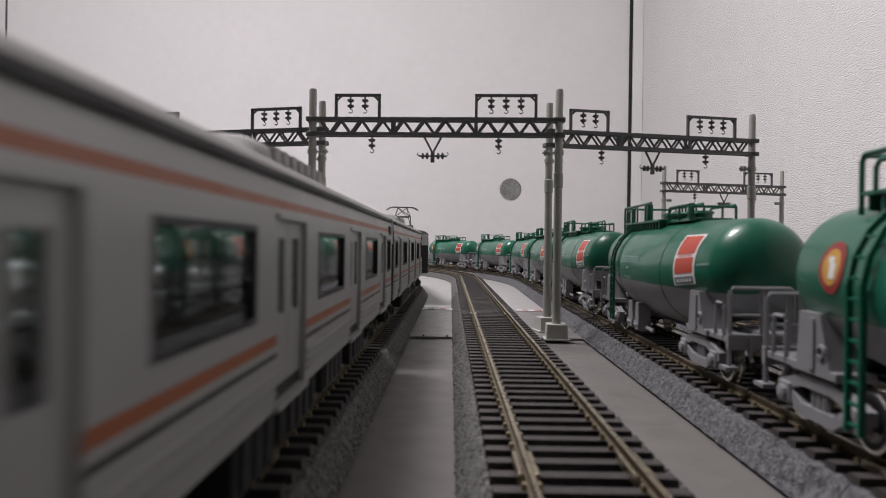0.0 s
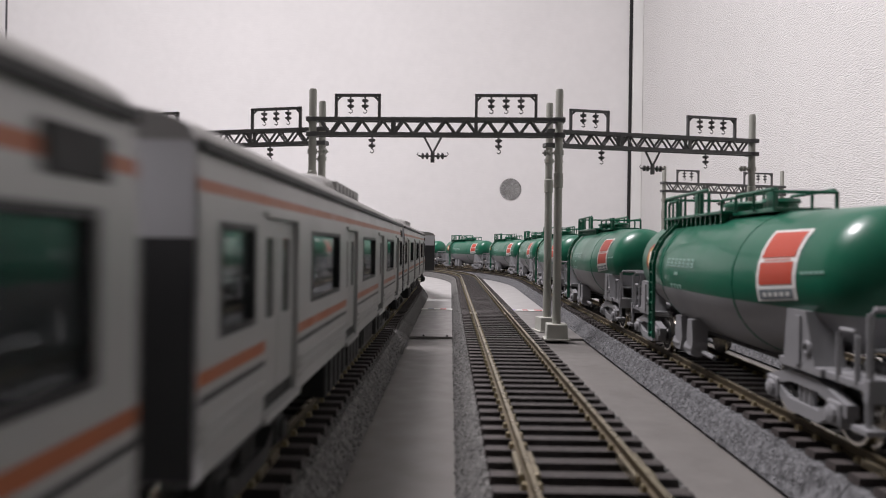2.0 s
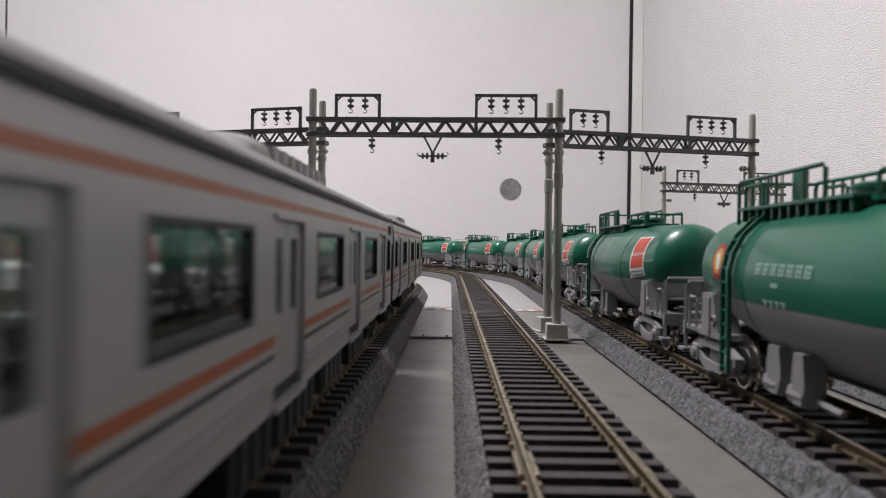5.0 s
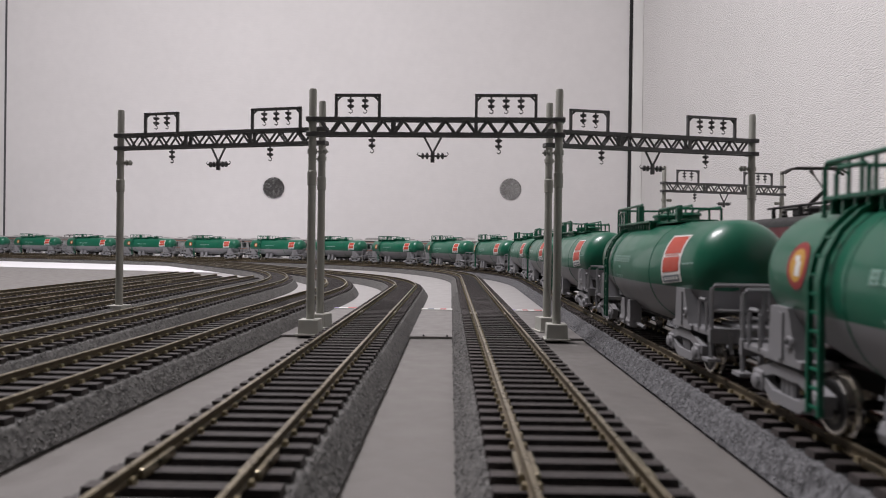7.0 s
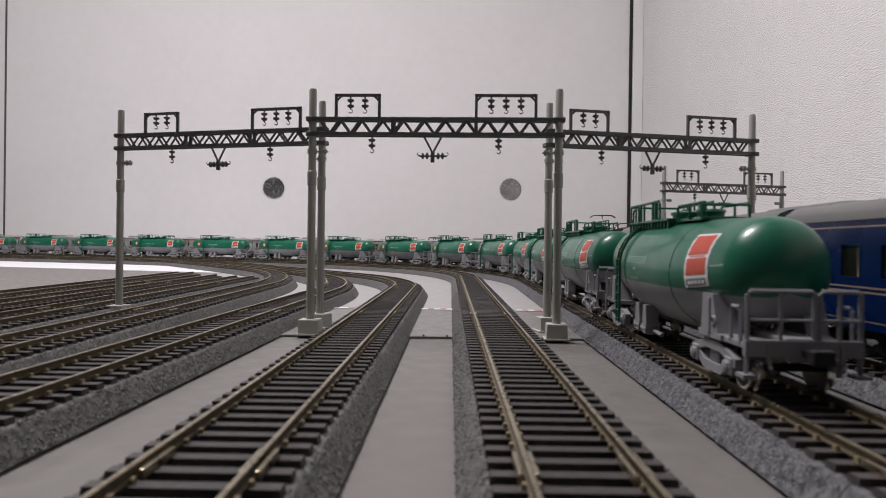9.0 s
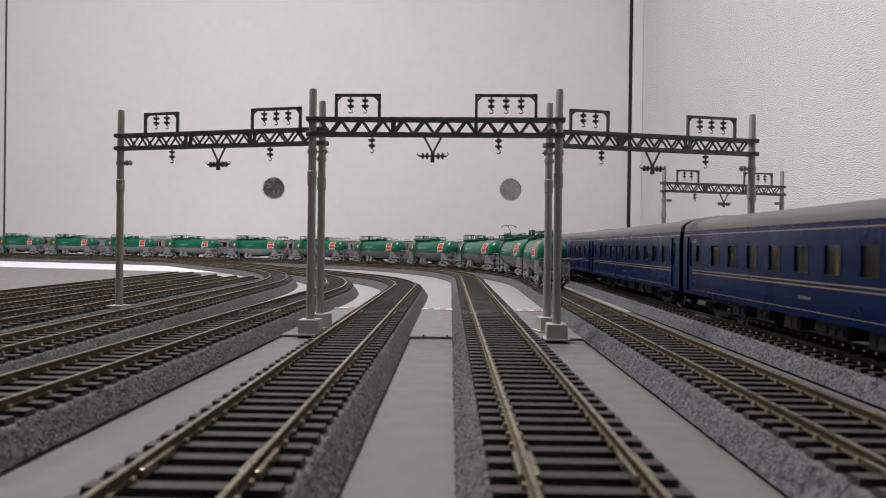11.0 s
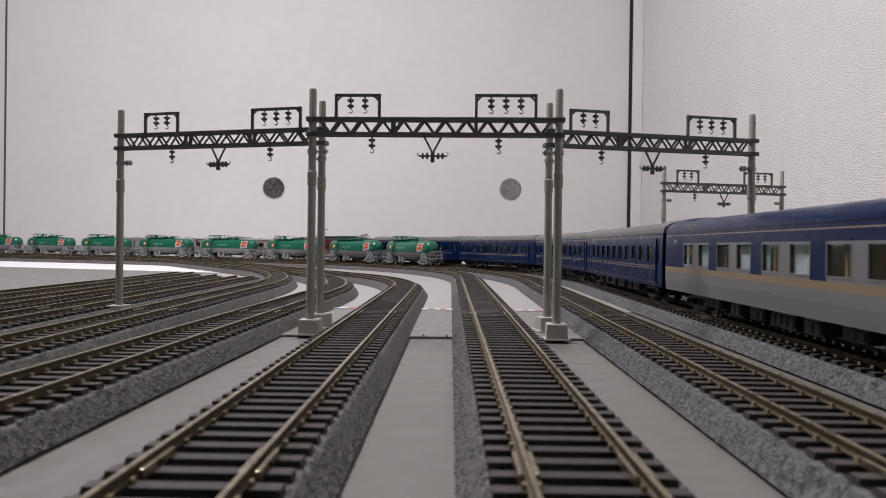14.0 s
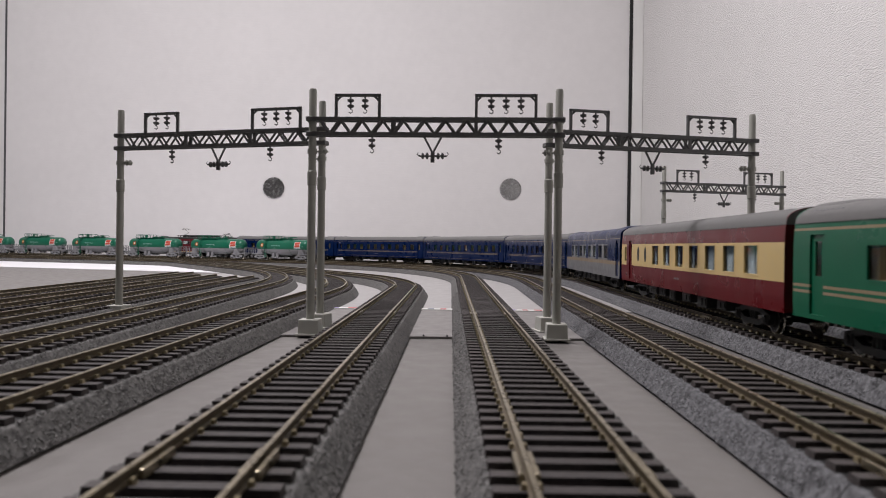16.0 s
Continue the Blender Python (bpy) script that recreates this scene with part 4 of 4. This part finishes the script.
def pantograph(top, x, z, diamond, parent_label="folding pantograph on roof insulators", h=15.0):
    bm = bmesh.new()
    for sy in (-1, 1):
        add_tube(bm, [(x - 10, sy * 7, z + 3.2), (x + 10, sy * 7, z + 3.2)], 0.5, 6)
    for sx in (-1, 1):
        add_tube(bm, [(x + sx * 9, -7.6, z + 3.2), (x + sx * 9, 7.6, z + 3.2)], 0.5, 6)
    if diamond:
        for sx in (-1, 1):
            for sy in (-1, 1):
                add_tube(bm, [(x + sx * 3, sy * 6.4, z + 3.4), (x + sx * 11, sy * 5.6, z + 3.4 + h * 0.44), (x + sx * 1.5, sy * 3.4, z + h + 2)], 0.42, 6)
            add_tube(bm, [(x + sx * 11, -5.6, z + 3.4 + h * 0.44), (x + sx * 11, 5.6, z + 3.4 + h * 0.44)], 0.42, 6)
            add_tube(bm, [(x + sx * 11, -5.6, z + 3.4 + h * 0.44), (x + sx * 1.5, 3.4, z + h + 2)], 0.3, 5)
            add_tube(bm, [(x + sx * 11, 5.6, z + 3.4 + h * 0.44), (x + sx * 1.5, -3.4, z + h + 2)], 0.3, 5)
        top_z = z + h + 2.4
    else:
        add_tube(bm, [(x + 6, 0, z + 3.4), (x - 8, 0, z + 9.4), (x + 3, 0, z + h + 1.5)], 0.65, 6)
        add_tube(bm, [(x + 4, 2, z + 3.4), (x - 8, 1.2, z + 9.0)], 0.35, 5)
        top_z = z + h + 2.0
    for sx in (-1.7, 1.7):
        add_tube(bm, [(x + sx, -12, top_z - 2.2), (x + sx, -9.5, top_z - 0.6), (x + sx, -7.5, top_z), (x + sx, 7.5, top_z), (x + sx, 9.5, top_z - 0.6), (x + sx, 12, top_z - 2.2)], 0.5, 6)
    for yy in (-5, 5):
        add_tube(bm, [(x - 1.7, yy, top_z), (x + 1.7, yy, top_z)], 0.4, 5)
    frame_ob = part("pantograph", bm, M_PANTO, top, parent_label)
    for sx in (-1, 1):
        for sy in (-1, 1):
            bm = bmesh.new()
            add_lathe(bm, [(0, 1.0), (0.8, 1.3), (1.6, 0.8), (2.4, 1.2), (3.0, 0.7)], (x + sx * 9, sy * 7, z), "z", 8)
            part("insulator", bm, M_PANTO, frame_ob)


M_PANTO = material("grey_pantograph_metal", (0.13, 0.125, 0.12), 0.4, 0.6, vary=0.1)


def commuter_car(with_panto, raised=15.0):
    top = tagged(empty("commuter_car"), "silver commuter train car with orange stripes and four doors", "train car", "cars of the commuter train")
    L, W, zb, ze, zr = 239.0, 35.6, 13.0, 41.6, 45.0
    doors = [(x - 8.2, x + 8.2, 13.6, 36.0, 2) for x in (-90.5, -30.2, 30.2, 90.5)]
    windows = []
    for x in (-60.4, 0, 60.4):
        windows.append((x - 12.4, x + 12.6, 25.0, 34.6))
    for x in (-108.6, 108.6):
        windows.append((x - 5.2, x + 5.2, 25.0, 34.6))
    mats = [M_SILVER, M_ORANGE, M_BLACKLINE, M_PRINTWHITE]

    def colour(x, z):
        near_door = any(d[0] - 0.7 < x < d[1] + 0.7 for d in doors)
        if 37.4 < z < 38.5:
            return 1
        if 21.0 < z < 22.3 and not near_door:
            return 1
        if 19.5 < z < 20.1 and not near_door:
            return 2
        return 0
    roof = car_shell(top, L, W, zb, ze, zr, mats, colour, [37.4, 38.5, 21.0, 22.3, 19.5, 20.1], windows, doors, M_EMUROOF, "warm grey roof", "saloon", frames=M_BLACKLINE, wall_label="silver side with orange and black stripes")
    # corrugation beads along the sides, rain gutter
    for sgn in (-1, 1):
        bm = bmesh.new()
        segs = [(-119, -99.5), (-81.5, -39.2), (-21.2, 21.2), (39.2, 81.5), (99.5, 119)]
        for z in (15.2, 16.4, 17.6):
            for a, b in segs:
                y = sgn * (W / 2 - 0.02)
                add_box(bm, a, b, min(y, y + sgn * 0.22), max(y, y + sgn * 0.22), z - 0.25, z + 0.25)
        part("corrugation", bm, M_SILVER, top)
        bm = bmesh.new()
        y = sgn * (W / 2 - 0.45)
        add_box(bm, -119.2, 119.2, min(y, y + sgn * 0.7), max(y, y + sgn * 0.7), 40.9, 41.7)
        part("rain_gutter", bm, M_UNDERGREY, top)
        for d in doors:
            y = sgn * (W / 2 - 0.1)
            bm = bmesh.new()
            add_box(bm, d[0] - 0.5, d[1] + 0.5, min(y, y + sgn * 0.35), max(y, y + sgn * 0.35), 36.1, 36.7)
            part("door_header", bm, M_SILVER, top)
            bm = bmesh.new()
            add_box(bm, d[0] - 0.5, d[1] + 0.5, min(y, y + sgn * 0.5), max(y, y + sgn * 0.5), 12.9, 13.6)
            part("door_sill", bm, M_SILVER, top)
        bm = bmesh.new()
        y = sgn * (W / 2 - 0.35)
        for x in (-112.0,):
            add_box(bm, x - 3.4, x + 3.4, min(y, y + sgn * 0.55), max(y, y + sgn * 0.55), 36.6, 39.4, bevel=0.15)
        part("destination_sign", bm, M_UNDER, top, "small black destination display")
    # roof cooler and vents
    bm = bmesh.new()
    sec = roof_section(11.8, 43.8, 49.0, square=4)
    add_loft(bm, [[(x, y * k, 43.8 + (z - 43.8) * q) for y, z in sec] for x, k, q in ((-27, 0.9, 0.2), (-24, 0.97, 0.9), (-22, 1, 1), (22, 1, 1), (24, 0.97, 0.9), (27, 0.9, 0.2))])
    for i in range(7):
        for sy in (-1, 1):
            add_box(bm, -19 + i * 5.6, -15.6 + i * 5.6, sy * 11.2 - 0.9, sy * 11.2 + 0.9, 45.6, 47.6)
    part("roof_cooler", bm, M_EMUROOF, roof, "grey box air conditioner")
    for xx in (-95, 95, -55, 55):
        if with_panto and xx == 95:
            continue
        bm = bmesh.new()
        add_box(bm, xx - 5, xx + 5, -4.5, 4.5, 44.0, 46.2, bevel=0.7)
        part("roof_vent", bm, M_EMUROOF, roof)
    if with_panto:
        pantograph(top, 92, 44.8, True, "grey diamond pantograph on the roof", raised)
    underframe(top, L, zb, 5, M_UNDER, M_UNDERGREY)
    for sx in (-1, 1):
        bogie(top, sx * 86, 26.0, M_UNDERGREY, "dark grey bogie")
    top["half"] = 86.0
    return top


def coach(kind, seed):
    L, W, zb, ze, zr = 257.0, 36.2, 10.4, 42.6, 49.7
    labels = {
        "blue": "dark blue sleeping coach with thin gold lines",
        "silver": "blue lounge coach with silver panels and gold band",
        "red": "maroon and cream dining coach with grey roof",
        "green": "green coach with gold lines and grey roof",
    }
    top = tagged(empty("passenger_coach"), labels[kind], "passenger coach", "coaches of the express train")
    if kind == "blue":
        mats = [M_BLUE, M_GOLD]
        doors = [(-122.5, -114.1, 12.0, 39.2, 1), (114.1, 122.5, 12.0, 39.2, 1)]
        windows = [(-106 + i * 20.4, -106 + i * 20.4 + 10.0, 25.4, 35.2) for i in range(10)] + [(103.5, 108.5, 27, 35.2)]

        def colour(x, z):
            return 1 if (22.4 < z < 22.9 or 21.0 < z < 21.5 or 40.3 < z < 40.75 or 12.7 < z < 13.0) and abs(x) < 113.2 or (40.3 < z < 40.75) else 0
        lines = [22.4, 22.9, 21.0, 21.5, 40.3, 40.75, 12.7, 13.0]
        roof_mat, roof_label, frames = M_ROOFGREY, "grey curved roof", M_BLUE
    elif kind == "silver":
        mats = [M_BLUE, M_GOLD, M_CARSILVER]
        doors = [(-122.5, -114.1, 12.0, 39.2, 1)]
        groups = [-85, -37, 11, 59]
        windows = []
        for g in groups:
            windows += [(g, g + 14.3, 25.0, 35.6), (g + 22.8, g + 37.1, 25.0, 35.6)]

        def colour(x, z):
            if 40.3 < z < 40.75:
                return 1
            if z < 20.6:
                return 2
            if z < 23.4:
                return 1
            if 23.4 <= z < 36.4 and any(g - 1.7 < x < g + 38.8 for g in groups):
                return 2
            return 0
        lines = [40.3, 40.75, 20.6, 23.4, 36.4]
        roof_mat, roof_label, frames = M_BLUE, "dark blue roof", M_CARSILVER
    elif kind == "red":
        mats = [M_MAROON, M_CREAM]
        doors = [(98.5, 106.5, 12.0, 38.6, 1)]
        windows = [(113.5, 119, 24, 34.4)] + [(-105.7 + i * 23.25, -105.7 + i * 23.25 + 13.4, 23.4, 35.2) for i in range(7)]

        def colour(x, z):
            return 1 if 21.6 < z < 36.2 and not 97 < x < 110.5 and -118 < x < 124 else 0
        lines = [21.6, 36.2]
        roof_mat, roof_label, frames = M_ROOFGREY, "grey curved roof", M_CREAM
    else:
        mats = [M_CARGREEN, M_GOLD]
        doors = [(108, 117, 12.0, 38.6, 1), (-117, -108, 12.0, 38.6, 1)]
        windows = [(62, 84, 24.8, 35.2), (20, 42, 24.8, 35.2), (-22, 0, 24.8, 35.2), (-64, -42, 24.8, 35.2)]

        def colour(x, z):
            return 1 if (20.9 < z < 21.9 or 18.9 < z < 19.9 or 40.0 < z < 40.9) else 0
        lines = [20.9, 21.9, 18.9, 19.9, 40.0, 40.9]
        roof_mat, roof_label, frames = M_ROOFGREY, "grey curved roof with louvres", M_CARGREEN
    roof = car_shell(top, L, W, zb, ze, zr, mats, colour, lines, windows, doors, roof_mat, roof_label, "berth", frames=frames)
    if kind in ("red", "silver"):
        rnd = random.Random(seed)
        for sgn in (-1, 1):
            for x0, x1, z0, z1 in [w[:4] for w in windows]:
                if x1 - x0 < 6 or rnd.random() < 0.15:
                    continue
                bm = bmesh.new()
                y = sgn * (W / 2 - 2.2)
                w = (x1 - x0) * (0.46 if kind == "red" and x0 < -50 else 0.5 if kind == "silver" and rnd.random() < 0.4 else rnd.uniform(0.12, 0.22))
                for a, b in ((x0 - 0.5, x0 + w), (x1 - w, x1 + 0.5)):
                    n = 6
                    add_loft(bm, [[(a + (b - a) * k / n, y + 0.35 * (k % 2), z) for k in range(n + 1)] + [(a + (b - a) * k / n, y + 0.35 * (k % 2) - 0.3, z) for k in range(n, -1, -1)] for z in (z0 - 1, z1 + 1)])
                part("curtain", bm, M_CURTAIN, top, "pale pleated curtains")
    if kind == "red":
        for sgn in (-1, 1):
            for x in (63.5, 81):
                bm = bmesh.new()
                y = sgn * (W / 2 + 0.05)
                ring = [(x + 2.6 * math.cos(k * math.tau / 20), z_) for k in range(20) for z_ in (29.5 + 5.0 * math.sin(k * math.tau / 20),)]
                add_loft(bm, [[(px, y - sgn * 0.6, pz) for px, pz in ring], [(px, y, pz) for px, pz in ring]])
                part("oval_window", bm, M_UNDERGREY, top, "dark oval window")
    if kind in ("blue", "green"):
        for sx in (-1, 1):
            bm = bmesh.new()
            add_loft(bm, [[(sx * (L / 2 - 26 + u), y, z) for y, z in roof_section(13 - t, 46.0, 50.4 - t * 0.4, square=3)] for u, t in ((0, 3), (5, 0), (24, 0), (27, 2))])
            part("roof_cooler", bm, M_ROOFGREY, roof, "low grey roof cooler", smooth=True)
    if kind == "silver":
        for sx in (-1, 1):
            bm = bmesh.new()
            add_loft(bm, [[(sx * (L / 2 - 30 + u), y, z) for y, z in roof_section(13 - t, 46.0, 50.5 - t * 0.4, square=3)] for u, t in ((0, 3), (5, 0), (26, 0), (29, 2))])
            part("roof_cooler", bm, M_BLUE, roof, "low blue roof cooler", smooth=True)
    if kind == "green":
        for sgn in (-1, 1):
            bm = bmesh.new()
            for i in range(6):
                add_box(bm, 100 + i * 3.3, 102.2 + i * 3.3, sgn * 15.3 - 0.9, sgn * 15.3 + 0.9, 44.6, 46.9, bevel=0.15)
            part("louvre", bm, M_TANKGREY, roof, "pale roof louvres")
    # number and class plates, as plain bars
    bm = bmesh.new()
    for sgn in (-1, 1):
        y = sgn * (W / 2 + 0.02)
        for k in range(5):
            add_box(bm, -6 + k * 1.8, -4.8 + k * 1.8, min(y, y + sgn * 0.06), max(y, y + sgn * 0.06), 16.6, 17.6)
        if kind in ("blue", "silver"):
            add_box(bm, 108, 112.5, min(y, y + sgn * 0.06), max(y, y + sgn * 0.06), 36.4, 38.2)
    tagged(part("lettering", bm, M_CARSILVER, top, "small pale lettering too small to read"), kind="stuff")
    underframe(top, L, zb, 11 + seed, M_UNDER, M_UNDERGREY)
    for sx in (-1, 1):
        bogie(top, sx * 88, 28.0, M_UNDER, "black bogie")
    top["half"] = 88.0
    return top


def locomotive():
    top = tagged(empty("electric_locomotive"), "rose red electric locomotive with two pantographs", "locomotive")
    L, W, zb, ze, zr = 216.0, 35.0, 12.0, 42.0, 46.5
    mats = [M_LOCORED, M_CREAM]
    windows = [(-84 + i * 34, -66 + i * 34, 30, 36.5) for i in range(5)] + [(96, 102, 29, 37)]
    car_shell(top, L, W, zb, ze, zr, mats, lambda x, z: 1 if z < 13.4 else 0, [13.4], windows, [(84, 91, 14, 38, 1)], M_UNDERGREY, "dark grey roof", "saloon", frames=M_CARSILVER)
    for x, up in ((43, 16.6), (-70, 5.0)):
        pantograph(top, x, 46.3, False, "grey single-arm pantograph", up)
    bm = bmesh.new()
    for i in range(5):
        add_box(bm, -48 + i * 20, -34 + i * 20, -7, 7, 46, 49.5, bevel=0.8)
    for sy in (-1, 1):
        add_tube(bm, [(-60, sy * 10, 50), (60, sy * 10, 50)], 0.5, 6)
        for i in range(6):
            add_tube(bm, [(-55 + i * 22, sy * 10, 46), (-55 + i * 22, sy * 10, 50)], 0.8, 6)
    part("roof_equipment", bm, M_UNDERGREY, top, "dark roof busbars and boxes")
    for x in (-68, 0, 68):
        bogie(top, x, 28.0, M_UNDERGREY, "dark grey bogie")
    top["half"] = 68.0
    return top


# ---- trains: each car with its line and its place over time ----
TRAINS = []

FREIGHT = [(0, -1118), (1, -977), (2, -835), (3, -693), (4, -538), (5, -386), (6.5, -166), (7, -86), (7.5, -6), (8, 72), (9, 232), (10, 434), (11.5, 756), (12.5, 956), (13.5, 1139), (15, 1411), (16, 1598)]
EXPRESS = [(0, -2602), (4, -1802), (7, -1200), (8.1, -979), (9, -796), (10, -607), (12.5, -140), (14, 140), (16, 514)]
COMMUTER = [(0, 247), (1, -95), (1.5, -269), (2, -448), (2.5, -614), (3, -792), (3.5, -956), (4.2, -1198), (6.3, -1994), (7.2, -2250), (8.2, -2380), (9, -2400), (16, -2400)]
OUTER = [(0, 4560), (16, 2000)]


def place(table, t):
    """Smooth (monotone cubic) reading of a table of (seconds, mm)."""
    for i in range(len(table) - 1):
        t0, s0 = table[i]
        t1, s1 = table[i + 1]
        if t <= t1 or i == len(table) - 2:
            def slope(k):
                a, b = max(k - 1, 0), min(k + 1, len(table) - 1)
                return (table[b][1] - table[a][1]) / (table[b][0] - table[a][0])
            h = t1 - t0
            u = (t - t0) / h
            return s0 * (1 + 2 * u) * (1 - u) ** 2 + slope(i) * h * u * (1 - u) ** 2 + s1 * u * u * (3 - 2 * u) + slope(i + 1) * h * u * u * (u - 1)
    return table[-1][1]


def ride(car, key, table, shift, sense):
    """Keys a car along its line by the places of its two bogies; sense -1 runs against the line."""
    line = LINES[key]
    rows = []
    half = car["half"]
    for i in range(33):
        t = i * 0.5
        s = place(table, t) + shift + BACK
        a, _ = line.at(s - half * sense)
        b, _ = line.at(s + half * sense)
        c, d = (a + b) / 2, b - a
        rows.append((t, pose(c.x * MM, c.y * MM, RAIL_Z * MM, 0, 0, math.degrees(math.atan2(d.y, d.x)))))
    walk(car, rows)


def motions():
    for car, key, table, shift, sense in TRAINS:
        ride(car, key, table, shift, sense)


wagon_ = tank_wagon()
TRAINS.append((wagon_, "freight", FREIGHT, 0, 1))
for i in range(1, 22):
    TRAINS.append((copy_thing(wagon_, pose(0, 0, 0)), "freight", FREIGHT, i * 170, 1))

blue_ = coach("blue", 1)
PITCH = 264
TRAINS.append((coach("green", 4), "express", EXPRESS, -PITCH * 1.5, 1))
TRAINS.append((coach("red", 3), "express", EXPRESS, -PITCH * 0.5, 1))
TRAINS.append((coach("silver", 2), "express", EXPRESS, PITCH * 0.5, 1))
for i in range(4):
    TRAINS.append((blue_ if i == 0 else copy_thing(blue_, pose(0, 0, 0)), "express", EXPRESS, PITCH * (1.5 + i), 1))
TRAINS.append((locomotive(), "express", EXPRESS, PITCH * 5 + 106, 1))

plain_ = commuter_car(False)
panto_ = commuter_car(True)
folded_ = commuter_car(True, 2.5)
for i in range(-2, 8):
    first = {-2: plain_, 1: panto_}.get(i)
    src = panto_ if i in (1, 5) else plain_
    TRAINS.append((first or copy_thing(src, pose(0, 0, 0)), "commuter", COMMUTER, 250 * i + 125, -1))
for i in range(10):
    car_ = folded_ if i == 9 else copy_thing(folded_ if i in (3, 6) else plain_, pose(0, 0, 0))
    tagged(car_, "silver commuter train car with folded pantograph" if i in (3, 6, 9) else "silver commuter train car with grey roof", "train car", "cars of the second commuter train")
    TRAINS.append((car_, "outer", OUTER, -250 * i - 125, -1))


# ---- sliding doors and wall trim ----
def pull(x, z):
    """Round recessed door pull: a thin bright rim round a dark dish."""
    bm = bmesh.new()
    y = ROOM["y1"] / MM
    add_lathe(bm, [(-2.5, 33.0), (-3.2, 32.0), (-3.0, 30.4), (-0.5, 29.6)], (x, y, z), "y", 40, 1)
    add_lathe(bm, [(-1.0, 30.0), (-0.6, 10.0), (-0.6, 0.5)], (x, y, z), "y", 40, 0)
    ob = part("door_pull", bm, [M_PULL, M_STEEL], None, smooth=True)
    return tagged(ob, "round dark metal pull set in a white sliding door", "door pull", "door pulls")


DOOR_X0, DOOR_X1 = -1.338, 0.560
slab("door_1", DOOR_X0, DOOR_X1, ROOM["y1"], ROOM["y1"] + 0.04, ROOM["z0"] + 0.001, ROOM["z1"] - 0.002, M_DOOR, "white papered sliding door with round pulls", "door")
slab("door_2", ROOM["x0"], DOOR_X0 - 0.010, ROOM["y1"] + 0.01, ROOM["y1"] + 0.05, ROOM["z0"] + 0.001, ROOM["z1"] - 0.002, M_DOOR, "white papered sliding door beside its neighbour", "door")
slab("trim_door_edge", DOOR_X1, DOOR_X1 + 0.009, ROOM["y1"] - 0.004, ROOM["y1"] + 0.04, ROOM["z0"] + 0.001, ROOM["z1"] - 0.002, M_BLACK, "thin black lacquered door edge", "trim")
slab("trim_door_joint", DOOR_X0 - 0.009, DOOR_X0 - 0.001, ROOM["y1"] + 0.004, ROOM["y1"] + 0.04, ROOM["z0"] + 0.001, ROOM["z1"] - 0.002, M_PULL, "narrow grey metal door edge", "trim")
slab("trim_jamb", DOOR_X1 + 0.0095, ROOM["x1"] - 0.001, ROOM["y1"] - 0.012, ROOM["y1"] + 0.04, ROOM["z0"] + 0.001, ROOM["z1"] - 0.002, M_CEIL, "white painted door jamb in the corner", "trim")
pull(-519, 214)
pull(203, 220)

# ---- on the table ----
bm = bmesh.new()
add_box(bm, -90, 82, 325, 458, 0.1, 1.2, bevel=0.15)
part_ = part("mounting_plate", bm, M_PLATE)
tagged(part_, "light grey plastic plate lying under the tracks", "plate")
for x_ in (-8.6, 2.4):
    bm = bmesh.new()
    add_box(bm, x_ - 0.4, x_ + 0.4, 325.2, 327.5, 1.1, 1.9)
    part("slot", bm, M_BLACK, part_)

# printed paper strip along the far edge of the plate
bm = bmesh.new()
add_box(bm, -92, 84, 459, 466, 0.3, 1.7, bevel=0.2)
paper_ = tagged(part("paper_strip", bm, M_PRINTWHITE), "white printed paper strip with red and violet fields", "paper strip")
M_VIOLET = material("violet_print", (0.22, 0.17, 0.36), 0.6, vary=0.1)
M_PINK = material("pink_red_print", (0.50, 0.12, 0.12), 0.6, vary=0.1)
for x0_, x1_, m_ in ((-73, -69, M_VIOLET), (-62.5, -56.5, M_PINK), (-9.5, -5.5, M_PRINTGREY), (-1.2, 2.8, M_PINK), (53.5, 57, M_PINK), (61.5, 66.5, M_PINK), (46, 49, M_VIOLET)):
    bm = bmesh.new()
    add_box(bm, x0_, x1_, 459.6, 465.4, 1.6, 1.78)
    part("printed_field", bm, m_, paper_)

# pale board that carries the curves
bm = bmesh.new()
add_box(bm, -315, 536, 466.8, 2074, 0.05, 0.7)
tagged(part("pale_board", bm, M_LIGHT), "pale grey board on the table under the curves", "board")

# white board beyond the sidings
bm = bmesh.new()
near = [(-317, 1002), (-2600, 1700), (-2600, 2060), (-317, 2060)]
add_loft(bm, [[(x, y, 0.05) for x, y in near], [(x, y, 0.9) for x, y in near]])
tagged(part("white_board", bm, M_WHITE), "glossy white board lying on the table", "board")

motions()
